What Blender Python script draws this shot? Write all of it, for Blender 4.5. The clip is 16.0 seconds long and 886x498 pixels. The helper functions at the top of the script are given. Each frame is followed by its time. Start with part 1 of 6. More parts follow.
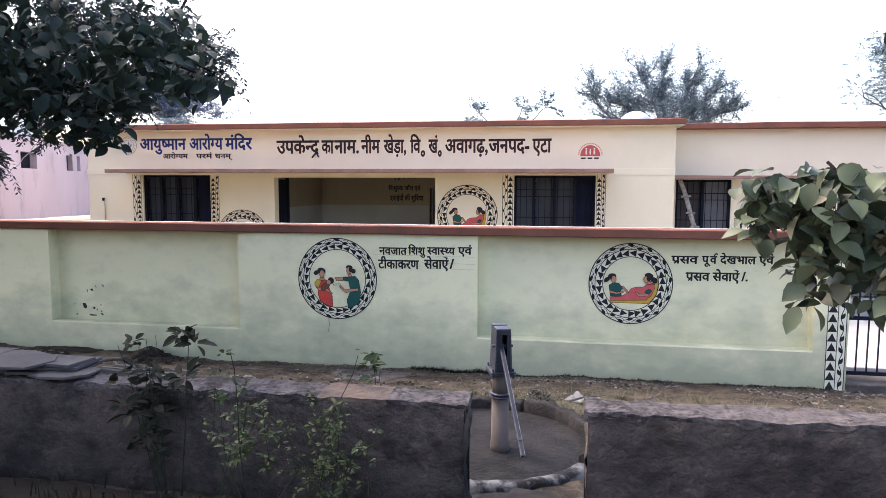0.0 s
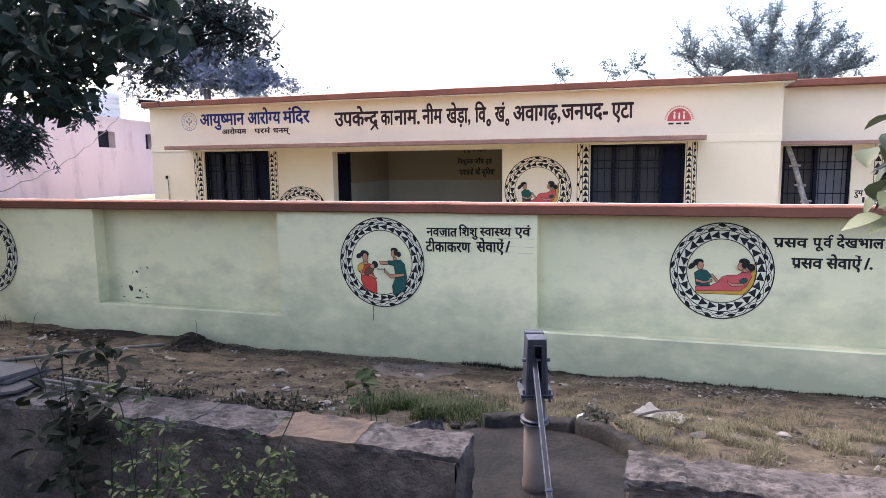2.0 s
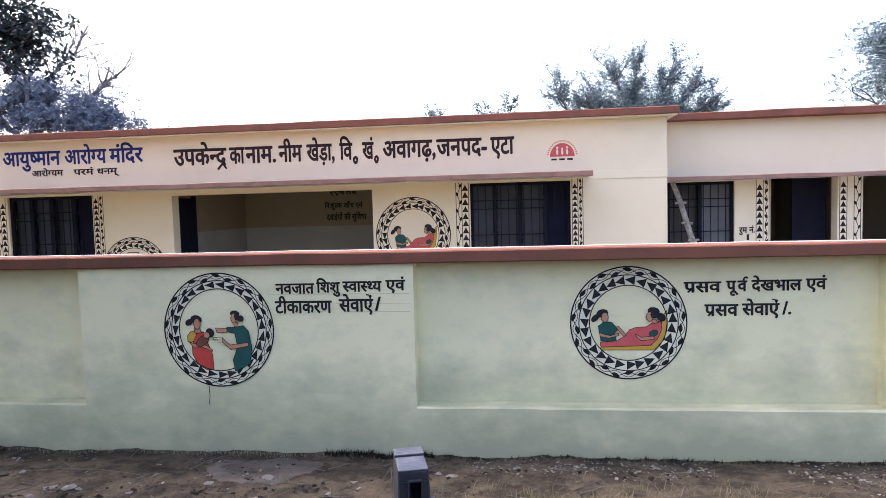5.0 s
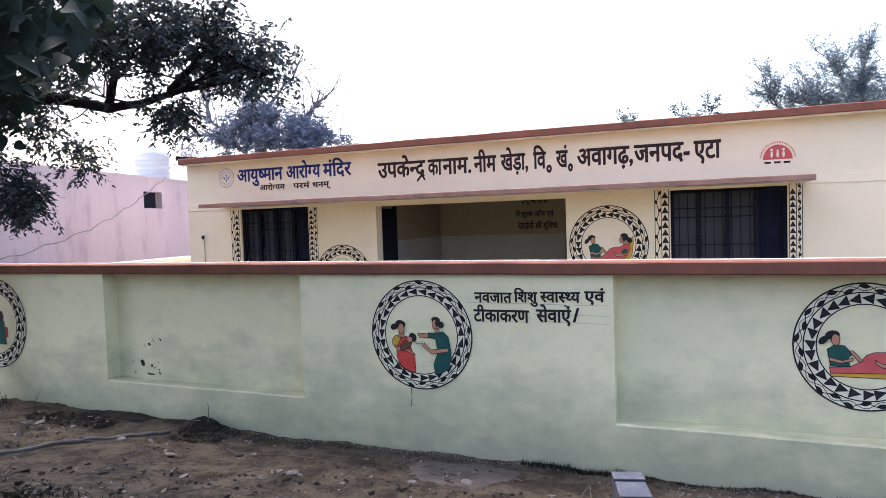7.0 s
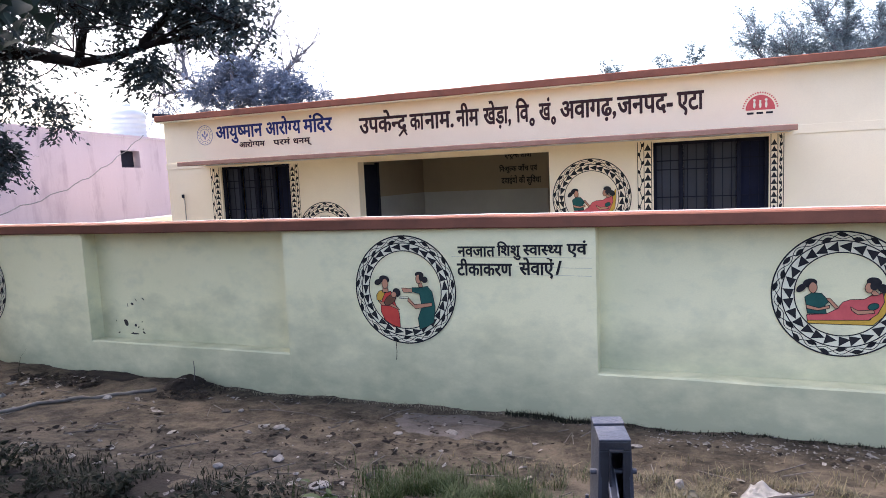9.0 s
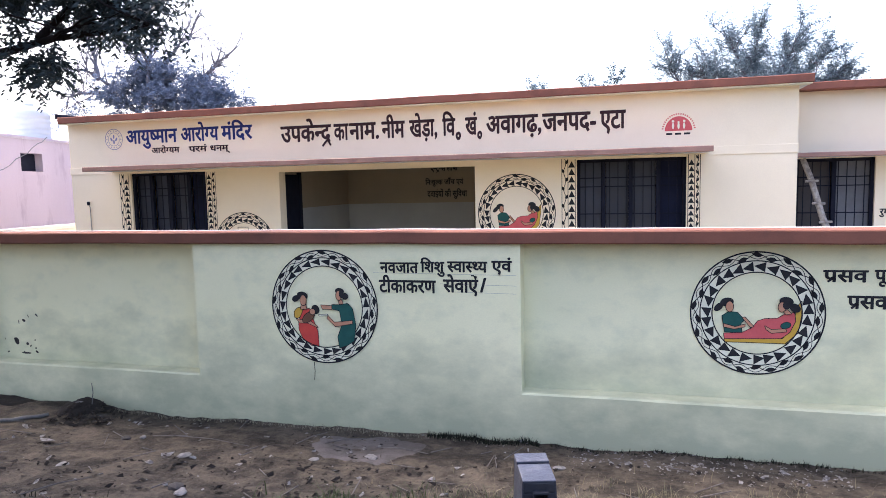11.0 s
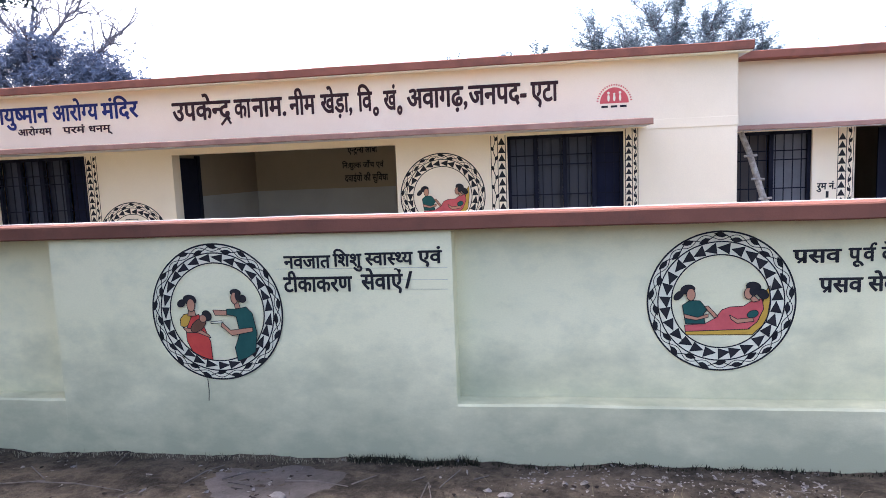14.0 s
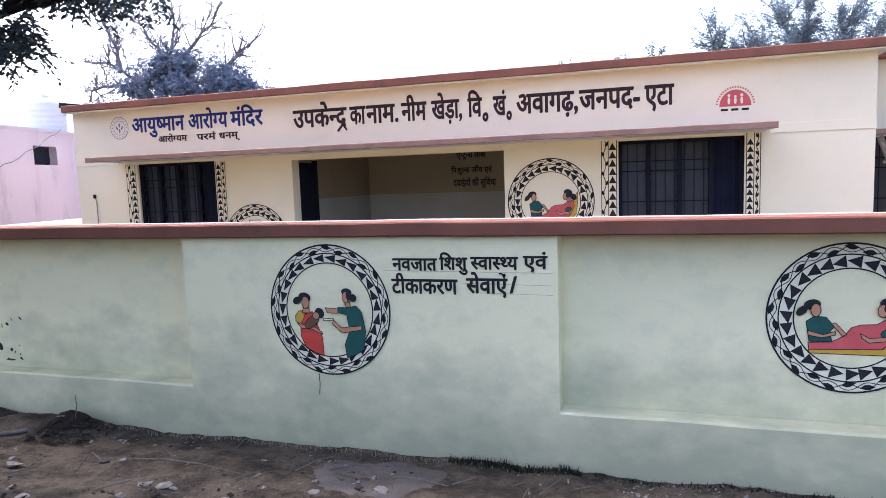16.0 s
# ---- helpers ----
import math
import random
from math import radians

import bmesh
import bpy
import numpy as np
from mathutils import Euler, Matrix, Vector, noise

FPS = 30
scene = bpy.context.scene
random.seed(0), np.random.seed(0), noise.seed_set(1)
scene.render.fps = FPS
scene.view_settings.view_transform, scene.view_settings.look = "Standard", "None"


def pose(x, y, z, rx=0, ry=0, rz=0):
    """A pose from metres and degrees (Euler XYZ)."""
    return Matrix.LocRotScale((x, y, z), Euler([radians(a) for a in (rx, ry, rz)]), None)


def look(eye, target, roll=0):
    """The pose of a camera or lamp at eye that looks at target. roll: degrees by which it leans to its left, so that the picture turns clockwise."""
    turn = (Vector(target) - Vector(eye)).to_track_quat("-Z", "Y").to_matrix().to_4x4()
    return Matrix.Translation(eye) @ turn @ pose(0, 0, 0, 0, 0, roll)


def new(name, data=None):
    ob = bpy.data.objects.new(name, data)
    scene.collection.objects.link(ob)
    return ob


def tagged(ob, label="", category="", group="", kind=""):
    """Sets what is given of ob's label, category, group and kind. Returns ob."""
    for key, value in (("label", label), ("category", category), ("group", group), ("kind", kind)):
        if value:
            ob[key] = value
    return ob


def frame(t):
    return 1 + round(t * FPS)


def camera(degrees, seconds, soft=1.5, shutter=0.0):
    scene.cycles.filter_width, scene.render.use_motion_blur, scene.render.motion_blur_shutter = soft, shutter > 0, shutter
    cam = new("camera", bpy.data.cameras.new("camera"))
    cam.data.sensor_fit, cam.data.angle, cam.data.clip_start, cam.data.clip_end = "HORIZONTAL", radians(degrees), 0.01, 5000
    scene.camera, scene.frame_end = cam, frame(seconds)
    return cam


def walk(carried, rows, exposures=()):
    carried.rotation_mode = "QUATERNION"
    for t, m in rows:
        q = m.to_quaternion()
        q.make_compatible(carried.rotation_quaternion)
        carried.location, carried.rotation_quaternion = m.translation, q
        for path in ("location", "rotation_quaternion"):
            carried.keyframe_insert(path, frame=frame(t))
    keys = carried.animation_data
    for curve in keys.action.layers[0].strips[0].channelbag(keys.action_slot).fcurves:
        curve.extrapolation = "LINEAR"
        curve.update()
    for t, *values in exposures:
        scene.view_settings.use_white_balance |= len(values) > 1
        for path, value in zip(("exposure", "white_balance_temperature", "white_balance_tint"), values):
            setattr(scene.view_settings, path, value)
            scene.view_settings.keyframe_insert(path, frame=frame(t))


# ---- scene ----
cam = camera(67.2, 16.0, soft=0.5)
PATH = [
    (0, (-0.111, -0.171, 2.572), (-0.436, 1.794, 2.383), 0.2),
    (0.5, (-0.075, 0.182, 2.559), (-0.432, 2.13, 2.276), -1.0),
    (1, (-0.082, 0.581, 2.572), (-0.407, 2.533, 2.281), -2.0),
    (1.5, (0.036, 0.796, 2.563), (-0.418, 2.727, 2.308), -2.0),
    (2, (0.17, 1.079, 2.542), (-0.422, 2.971, 2.278), -0.7),
    (2.5, (0.14, 1.432, 2.494), (-0.415, 3.333, 2.214), -0.7),
    (3, (0.062, 1.838, 2.51), (-0.449, 3.75, 2.224), -3.1),
    (3.5, (0.1, 2.178, 2.482), (-0.369, 4.106, 2.233), -1.3),
    (3.7, (0.14, 2.27, 2.452), (-0.272, 4.215, 2.231), -0.7),
    (5.8, (-0.151, 2.728, 2.433), (-0.38, 4.711, 2.318), -1.7),
    (6, (-0.153, 2.707, 2.439), (-0.496, 4.674, 2.329), -1.7),
    (6.5, (-0.153, 2.647, 2.478), (-0.722, 4.562, 2.383), -1.7),
    (7, (-0.186, 2.651, 2.465), (-0.957, 4.494, 2.374), -1.9),
    (7.5, (-0.247, 2.622, 2.476), (-1.259, 4.345, 2.396), -2.1),
    (8, (-0.202, 2.663, 2.46), (-1.156, 4.42, 2.394), -1.6),
    (8.5, (-0.184, 2.664, 2.454), (-0.981, 4.493, 2.311), -2.0),
    (9, (-0.174, 2.676, 2.436), (-0.904, 4.525, 2.215), -2.6),
    (9.5, (-0.17, 2.701, 2.434), (-0.836, 4.568, 2.165), -2.3),
    (10, (-0.173, 2.71, 2.429), (-0.73, 4.613, 2.17), -1.5),
    (10.2, (-0.153, 2.713, 2.46), (-0.677, 4.627, 2.214), -1.6),
    (12.3, (-0.324, 3.637, 2.361), (-0.844, 5.562, 2.21), -1.1),
    (12.5, (-0.318, 3.762, 2.332), (-0.815, 5.69, 2.146), 1.0),
    (13, (-0.361, 3.911, 2.345), (-0.903, 5.824, 2.128), -2.1),
    (13.5, (-0.439, 3.93, 2.361), (-0.993, 5.837, 2.118), -1.4),
    (14, (-0.424, 3.933, 2.354), (-0.724, 5.896, 2.116), -2.3),
    (14.5, (-0.405, 3.93, 2.357), (-0.512, 5.912, 2.113), -2.5),
    (15, (-0.409, 3.911, 2.35), (-0.731, 5.873, 2.132), -2.5),
    (15.5, (-0.408, 3.889, 2.351), (-0.954, 5.801, 2.134), -1.8),
    (16, (-0.403, 3.897, 2.358), (-1.014, 5.789, 2.146), -2.0),
]
walk(cam, [(t, look(eye, target, roll)) for t, eye, target, roll in PATH], exposures=((0, 2.30, 6450, 15), (3.5, 2.38, 6400, 15), (6, 2.16, 6370, 16), (7.2, 2.21, 6370, 16), (8.6, 2.31, 6350, 16), (10, 2.40, 6300, 16), (12.5, 2.45, 6070, 18), (14.5, 2.45, 6050, 18), (16, 2.38, 6030, 18)))

# ---- light ----
world = bpy.data.worlds.new("world")
scene.world = world
world.use_nodes = True
wn = world.node_tree.nodes
sky = wn.new("ShaderNodeTexSky")
sky.sky_type = "NISHITA"
sky.sun_disc = False
sky.sun_elevation = radians(50)
sky.sun_rotation = radians(-70)
sky.air_density, sky.dust_density, sky.ozone_density = 1.0, 6.0, 1.5
world.node_tree.links.new(sky.outputs[0], wn["Background"].inputs[0])
wn["Background"].inputs[1].default_value = 0.15
sun_data = bpy.data.lights.new("sun", "SUN")
sun_data.energy, sun_data.angle, sun_data.color = 0.35, radians(30), (1.0, 0.96, 0.90)
sun = new("sun", sun_data)
sun.matrix_world = look((-12.1, 4.4, 15.3), (0, 0, 0))

# ---- materials ----
def material(name, colour, second, scale=3.0, rough=0.85, bump=0.15, fine=60.0, metal=0.0, stain=None, stain_amount=0.5,
             stain_scale=1.2, per_piece=0.0, stretch=(1, 1, 1), damp=None, grainy=0.18, cover=(0.52, 0.68), rugged=0.68, depth=0.01):
    """Two paint tones mixed by a broad noise, a fine grain in the bump, ragged stains, and a tone of its own for each piece.
    damp: (colour, height) of a ragged tide of rising damp."""
    m = bpy.data.materials.new(name)
    m.use_nodes = True
    t = m.node_tree
    n, link = t.nodes, t.links.new
    b = n["Principled BSDF"]
    geo = n.new("ShaderNodeNewGeometry")
    vec = n.new("ShaderNodeVectorMath")
    vec.operation = "MULTIPLY"
    vec.inputs[1].default_value = stretch
    link(geo.outputs["Position"], vec.inputs[0])

    def noise_at(s, detail=6, roughness=0.6):
        x = n.new("ShaderNodeTexNoise")
        x.inputs["Scale"].default_value, x.inputs["Detail"].default_value, x.inputs["Roughness"].default_value = s, detail, roughness
        link(vec.outputs[0], x.inputs["Vector"])
        return x.outputs["Fac"]

    def ramp(fac, a, z):
        r = n.new("ShaderNodeMapRange")
        r.inputs["From Min"].default_value, r.inputs["From Max"].default_value = a, z
        link(fac, r.inputs["Value"])
        return r.outputs[0]

    def mix(fac, a, z, mode="MIX"):
        x = n.new("ShaderNodeMix")
        x.data_type, x.blend_type = "RGBA", mode
        for s, v in ((x.inputs["Factor"], fac), (x.inputs["A"], a), (x.inputs["B"], z)):
            if isinstance(v, (int, float)):
                s.default_value = v
            elif isinstance(v, tuple):
                s.default_value = (*v, 1)
            else:
                link(v, s)
        return x.outputs["Result"]

    def times(a, k):
        x = n.new("ShaderNodeMath")
        x.operation = "MULTIPLY"
        link(a, x.inputs[0])
        if isinstance(k, (int, float)):
            x.inputs[1].default_value = k
        else:
            link(k, x.inputs[1])
        return x.outputs[0]

    c = mix(ramp(noise_at(scale), 0.35, 0.65), colour, second)
    grain = noise_at(fine, 4)
    c = mix(times(ramp(grain, 0.3, 0.75), grainy), c, tuple(v * (0.6 if grainy < 0.3 else 0.3) for v in colour))
    if stain:
        c = mix(times(ramp(noise_at(stain_scale, 10, rugged), *cover), stain_amount), c, stain)
    if damp:
        sep = n.new("ShaderNodeSeparateXYZ")
        link(geo.outputs["Position"], sep.inputs[0])
        wave = n.new("ShaderNodeMath")
        wave.operation = "MULTIPLY_ADD"
        link(noise_at(2.2, 7, 0.62), wave.inputs[0])
        wave.inputs[1].default_value = -1.9
        link(sep.outputs["Z"], wave.inputs[2])
        c = mix(times(ramp(wave.outputs[0], damp[1] - 0.50, damp[1] - 1.70), damp[2]), c, damp[0])
    if per_piece:
        info = n.new("ShaderNodeObjectInfo")
        c = mix(times(info.outputs["Random"], per_piece), c, tuple(v * 0.4 for v in second))
    link(c, b.inputs["Base Color"])
    b.inputs["Roughness"].default_value, b.inputs["Metallic"].default_value = rough, metal
    if rough >= 0.7 and not metal:
        b.inputs["Specular IOR Level"].default_value = 0.15
    if bump:
        bp = n.new("ShaderNodeBump")
        bp.inputs["Strength"].default_value, bp.inputs["Distance"].default_value = bump, depth
        link(grain, bp.inputs["Height"])
        link(bp.outputs[0], b.inputs["Normal"])
    return m


def leaf_material(name, colour, second, rough=0.6, clear=0.25):
    """Leaves: a tone of its own for each leaf, and some light through the blade."""
    m = bpy.data.materials.new(name)
    m.use_nodes = True
    t = m.node_tree
    n, link = t.nodes, t.links.new
    b = n["Principled BSDF"]
    geo = n.new("ShaderNodeNewGeometry")
    x = n.new("ShaderNodeMix")
    x.data_type = "RGBA"
    x.inputs["A"].default_value, x.inputs["B"].default_value = (*colour, 1), (*second, 1)
    link(geo.outputs["Random Per Island"], x.inputs["Factor"])
    link(x.outputs["Result"], b.inputs["Base Color"])
    b.inputs["Roughness"].default_value = rough
    b.inputs["Specular IOR Level"].default_value = 0.2
    tr = n.new("ShaderNodeBsdfTranslucent")
    link(x.outputs["Result"], tr.inputs["Color"])
    s = n.new("ShaderNodeMixShader")
    s.inputs[0].default_value = clear
    link(b.outputs[0], s.inputs[1])
    link(tr.outputs[0], s.inputs[2])
    link(s.outputs[0], n["Material Output"].inputs["Surface"])
    return m


GREEN_PAINT = material("pale_green_limewash", (0.845, 0.785, 0.515), (0.79, 0.74, 0.47), 1.1, 0.9, 0.14, 90, stain=(0.52, 0.53, 0.365),
                       stain_amount=0.34, stain_scale=3.8, damp=((0.38, 0.385, 0.26), 0.62, 0.95), cover=(0.49, 0.68), rugged=0.62, stretch=(0.75, 1, 1.2))
CREAM = material("cream_wall_paint", (0.875, 0.745, 0.56), (0.845, 0.71, 0.525), 0.9, 0.85, 0.1, 90, stain=(0.74, 0.615, 0.445), stain_amount=0.3)
OXIDE = material("red_oxide_paint", (0.27, 0.105, 0.072), (0.22, 0.085, 0.060), 2.5, 0.8, 0.25, 60, stain=(0.14, 0.066, 0.05), stain_amount=0.7, stain_scale=2.0)
DUSTY_OXIDE = material("dusty_red_oxide_paint", (0.34, 0.205, 0.165), (0.28, 0.155, 0.125), 2.5, 0.85, 0.25, 60, stain=(0.20, 0.13, 0.11), stain_amount=0.5, stain_scale=2.5)
CAP_OXIDE = material("brick_red_coping_paint", (0.215, 0.088, 0.060), (0.17, 0.072, 0.050), 1.6, 0.9, 0.3, 60, stain=(0.12, 0.06, 0.045), stain_amount=0.6, stain_scale=2.4)
WHITE_PAINT = material("white_paint", (0.80, 0.765, 0.585), (0.75, 0.715, 0.545), 5, 0.85, 0.06)
SOFFIT = material("whitewashed_concrete", (0.80, 0.79, 0.80), (0.72, 0.71, 0.73), 2, 0.9, 0.1)
BLACK_PAINT = material("black_paint", (0.018, 0.017, 0.02), (0.03, 0.028, 0.03), 8, 0.7, 0.05)
BLUE_PAINT = material("dark_blue_paint", (0.02, 0.028, 0.13), (0.03, 0.04, 0.16), 8, 0.7, 0.05)
BROWN_PAINT = material("maroon_black_paint", (0.035, 0.018, 0.02), (0.05, 0.025, 0.028), 8, 0.7, 0.05)
RED_PAINT = material("red_paint", (0.60, 0.075, 0.055), (0.52, 0.06, 0.05), 9, 0.8, 0.05)
PINKISH_RED = material("faded_red_paint", (0.62, 0.12, 0.12), (0.55, 0.10, 0.10), 9, 0.8, 0.05)
GREEN_DARK = material("bottle_green_paint", (0.025, 0.10, 0.085), (0.02, 0.08, 0.07), 9, 0.8, 0.05)
YELLOW_PAINT = material("mustard_paint", (0.60, 0.36, 0.06), (0.54, 0.31, 0.05), 9, 0.8, 0.05)
TAN_PAINT = material("tan_paint", (0.52, 0.26, 0.16), (0.48, 0.23, 0.14), 9, 0.8, 0.05)
BROWN_FILL = material("brown_paint", (0.17, 0.08, 0.05), (0.14, 0.065, 0.04), 9, 0.8, 0.05)
LOGO_BLUE = material("faded_blue_paint", (0.20, 0.20, 0.34), (0.26, 0.26, 0.40), 12, 0.8, 0.05)
GREY_DADO = material("grey_dado_paint", (0.34, 0.335, 0.325), (0.30, 0.295, 0.285), 1.5, 0.6, 0.08)
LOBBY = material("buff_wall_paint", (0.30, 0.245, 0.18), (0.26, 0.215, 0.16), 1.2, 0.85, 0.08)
PINK = material("pink_wall_paint", (0.53, 0.445, 0.485), (0.48, 0.40, 0.44), 0.7, 0.9, 0.12, 70, stain=(0.27, 0.215, 0.235), stain_amount=0.6, stain_scale=1.6, stretch=(1, 1, 0.35), cover=(0.54, 0.72))
OCHRE = material("ochre_wall_paint", (0.70, 0.42, 0.09), (0.64, 0.37, 0.08), 1.0)
PALE = material("pale_wall_paint", (0.72, 0.72, 0.68), (0.66, 0.66, 0.62), 1.2, stain=(0.5, 0.5, 0.46), stain_amount=0.3)
STEEL = material("dark_painted_steel", (0.008, 0.009, 0.018), (0.012, 0.013, 0.024), 6, 0.85, 0.05)
SHUTTER = material("dark_blue_shutter", (0.008, 0.010, 0.026), (0.012, 0.014, 0.034), 2, 0.8, 0.05)
CURTAIN = material("grey_window_panel", (0.17, 0.17, 0.185), (0.13, 0.13, 0.145), 3, 0.7)
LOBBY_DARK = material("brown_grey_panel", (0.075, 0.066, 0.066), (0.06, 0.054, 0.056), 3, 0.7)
# slightly lighter pane, a faint reflection put into its colour
PANE = material("reflection_toned_pane", (0.015, 0.020, 0.042), (0.010, 0.013, 0.028), 2.5, 0.5, 0.05)
DULL_PANE = material("dull_dark_pane", (0.009, 0.012, 0.028), (0.007, 0.009, 0.021), 2.0, 0.5, 0.05)
PAVING = material("pale_yard_cement", (0.40, 0.385, 0.375), (0.34, 0.325, 0.315), 1.2, 0.85, 0.2, 60, stain=(0.27, 0.255, 0.24), stain_amount=0.4)
EARTH = material("trodden_earth", (0.105, 0.084, 0.062), (0.052, 0.042, 0.031), 2.6, 0.95, 1.0, 18, stain=(0.016, 0.0135, 0.011), stain_amount=0.8, stain_scale=2.6, grainy=0.6, cover=(0.47, 0.60), rugged=0.8, depth=0.03)
SOIL = material("dark_loose_soil", (0.028, 0.022, 0.018), (0.018, 0.015, 0.013), 5, 0.95, 1.0, 40)
CEMENT = material("spilt_cement", (0.118, 0.104, 0.098), (0.066, 0.057, 0.053), 4, 0.9, 0.6, 40, stain=(0.04, 0.034, 0.03), stain_amount=0.6, stain_scale=3, grainy=0.4)
OLD_PLASTER = material("mouldy_plaster", (0.150, 0.118, 0.102), (0.085, 0.066, 0.059), 3.0, 0.9, 1.0, 26, stain=(0.022, 0.019, 0.019), stain_amount=0.75, stain_scale=2.0, grainy=0.5, cover=(0.52, 0.62), rugged=0.76, depth=0.03, damp=((0.016, 0.0145, 0.0148), 1.10, 0.88))
COPING = material("worn_coping", (0.175, 0.152, 0.148), (0.080, 0.068, 0.066), 6, 0.9, 0.9, 28, stain=(0.026, 0.022, 0.022), stain_amount=0.9, stain_scale=3.5, per_piece=0.3, grainy=0.55, cover=(0.48, 0.57), rugged=0.8, depth=0.025)
COPING_ORANGE = material("rust_stained_coping", (0.155, 0.108, 0.078), (0.10, 0.078, 0.066), 5, 0.9, 0.8, 35, stain=(0.035, 0.03, 0.03), stain_amount=0.85, stain_scale=2.5, grainy=0.4, cover=(0.47, 0.6))
BASIN = material("damp_basin_cement", (0.030, 0.026, 0.0245), (0.011, 0.0098, 0.0098), 3.0, 0.75, 0.8, 24, grainy=0.4, stain=(0.0065, 0.006, 0.006), stain_amount=0.85, stain_scale=2.6, cover=(0.48, 0.57), rugged=0.8, depth=0.015)
RIM = material("whitened_basin_rim", (0.19, 0.185, 0.18), (0.022, 0.019, 0.018), 9, 0.7, 0.8, 40, stain=(0.018, 0.016, 0.015), stain_amount=0.95, stain_scale=4.5, cover=(0.47, 0.56))
IRON = material("weathered_galvanised_iron", (0.055, 0.060, 0.082), (0.032, 0.035, 0.050), 9, 0.45, 0.3, 60, metal=0.4, stain=(0.20, 0.19, 0.19), stain_amount=0.4, stain_scale=7)
DARK_IRON = material("navy_grey_iron", (0.020, 0.022, 0.032), (0.013, 0.014, 0.020), 9, 0.5, 0.3, 60, metal=0.2, stain=(0.06, 0.055, 0.055), stain_amount=0.4, stain_scale=8)
RUSTY = material("rusty_pipe", (0.13, 0.10, 0.085), (0.09, 0.068, 0.056), 4, 0.75, 0.5, 60, metal=0.15, stain=(0.09, 0.055, 0.04), stain_amount=0.6, stain_scale=4)
BRIGHT_ROD = material("worn_handle_steel", (0.20, 0.20, 0.22), (0.05, 0.05, 0.06), 18, 0.45, 0.3, 60, metal=0.4)
SLAB = material("grey_stone_slab", (0.075, 0.071, 0.076), (0.125, 0.112, 0.106), 4, 0.75, 0.3, 50, per_piece=0.75, stain=(0.03, 0.027, 0.027), stain_amount=0.8, stain_scale=4, grainy=0.4)
TIMBER = material("weathered_batten", (0.13, 0.118, 0.11), (0.075, 0.066, 0.062), 6, 0.85, 0.5, 60)
POLE = material("limewashed_pole", (0.42, 0.38, 0.34), (0.20, 0.17, 0.15), 16, 0.9, 0.6, 60)
PLASTIC = material("white_plastic", (0.52, 0.545, 0.58), (0.46, 0.485, 0.53), 2, 0.4, 0.03)
SACK = material("white_woven_sack", (0.44, 0.43, 0.415), (0.29, 0.28, 0.27), 10, 0.8, 0.5, 90)
STONE = material("pale_rubble", (0.115, 0.103, 0.096), (0.055, 0.048, 0.045), 9, 0.9, 0.6, 50, per_piece=0.5)
SCRAP = material("pale_litter", (0.25, 0.235, 0.22), (0.10, 0.088, 0.08), 30, 0.9, 0.3)
HOSE = material("grey_hose", (0.19, 0.17, 0.15), (0.10, 0.088, 0.078), 4, 0.75, 0.2)
CABLE = material("grey_black_cable", (0.06, 0.058, 0.062), (0.09, 0.085, 0.09), 4, 0.6, 0)
BARK = material("dark_bark", (0.022, 0.017, 0.016), (0.012, 0.010, 0.010), 6, 0.95, 1.0, 30, stretch=(1, 1, 0.3))
TWIG = material("grey_twig", (0.125, 0.12, 0.125), (0.085, 0.08, 0.085), 6, 0.95, 0.3)
NEEM = leaf_material("neem_leaf", (0.026, 0.038, 0.042), (0.050, 0.066, 0.066), 0.55, 0.2)
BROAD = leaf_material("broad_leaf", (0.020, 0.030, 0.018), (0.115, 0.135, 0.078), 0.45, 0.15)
# darker copy of the broad leaf, with the boughs' shade in its colour
BROAD_SHADED = leaf_material("shaded_broad_leaf", (0.012, 0.022, 0.019), (0.030, 0.048, 0.036), 0.6, 0.2)
YELLOWED = leaf_material("yellowed_leaf", (0.20, 0.175, 0.105), (0.26, 0.235, 0.16), 0.6, 0.2)
# far foliage: the pale blue-grey of distance haze is part of the colour
HAZE_GREY_LEAF = leaf_material("haze_grey_foliage", (0.14, 0.195, 0.225), (0.21, 0.26, 0.29), 0.6, 0.3)
HAZE_BLUE_LEAF = leaf_material("haze_blue_foliage", (0.125, 0.16, 0.235), (0.18, 0.22, 0.30), 0.6, 0.2)
GRASS = leaf_material("green_grass", (0.022, 0.042, 0.012), (0.050, 0.064, 0.024), 0.6, 0.25)
STRAW = leaf_material("dry_grass", (0.19, 0.16, 0.105), (0.080, 0.078, 0.045), 0.7, 0.2)
PALE_STRAW = leaf_material("bleached_straw", (0.30, 0.275, 0.20), (0.18, 0.16, 0.11), 0.7, 0.2)
WEED = leaf_material("dark_weed", (0.010, 0.013, 0.008), (0.022, 0.022, 0.013), 0.8, 0.1)
DUSTY = leaf_material("dusty_dry_leaf", (0.040, 0.038, 0.030), (0.085, 0.078, 0.062), 0.85, 0.1)
SHRUB = leaf_material("shrub_leaf", (0.020, 0.034, 0.012), (0.058, 0.072, 0.024), 0.5, 0.25)
STALK = material("dark_green_stalk", (0.022, 0.028, 0.016), (0.014, 0.016, 0.011), 9, 0.8, 0.1)
CHIP = material("chipped_grey_plaster", (0.06, 0.052, 0.048), (0.035, 0.03, 0.028), 20, 0.9, 0.3)
PAPER = material("dirty_white_paper", (0.22, 0.205, 0.195), (0.13, 0.12, 0.115), 18, 0.85, 0.5)
# far wood, paled and blued to carry the haze
HAZY_TWIG = material("haze_toned_wood", (0.17, 0.165, 0.19), (0.12, 0.12, 0.145), 6, 0.95, 0.3)


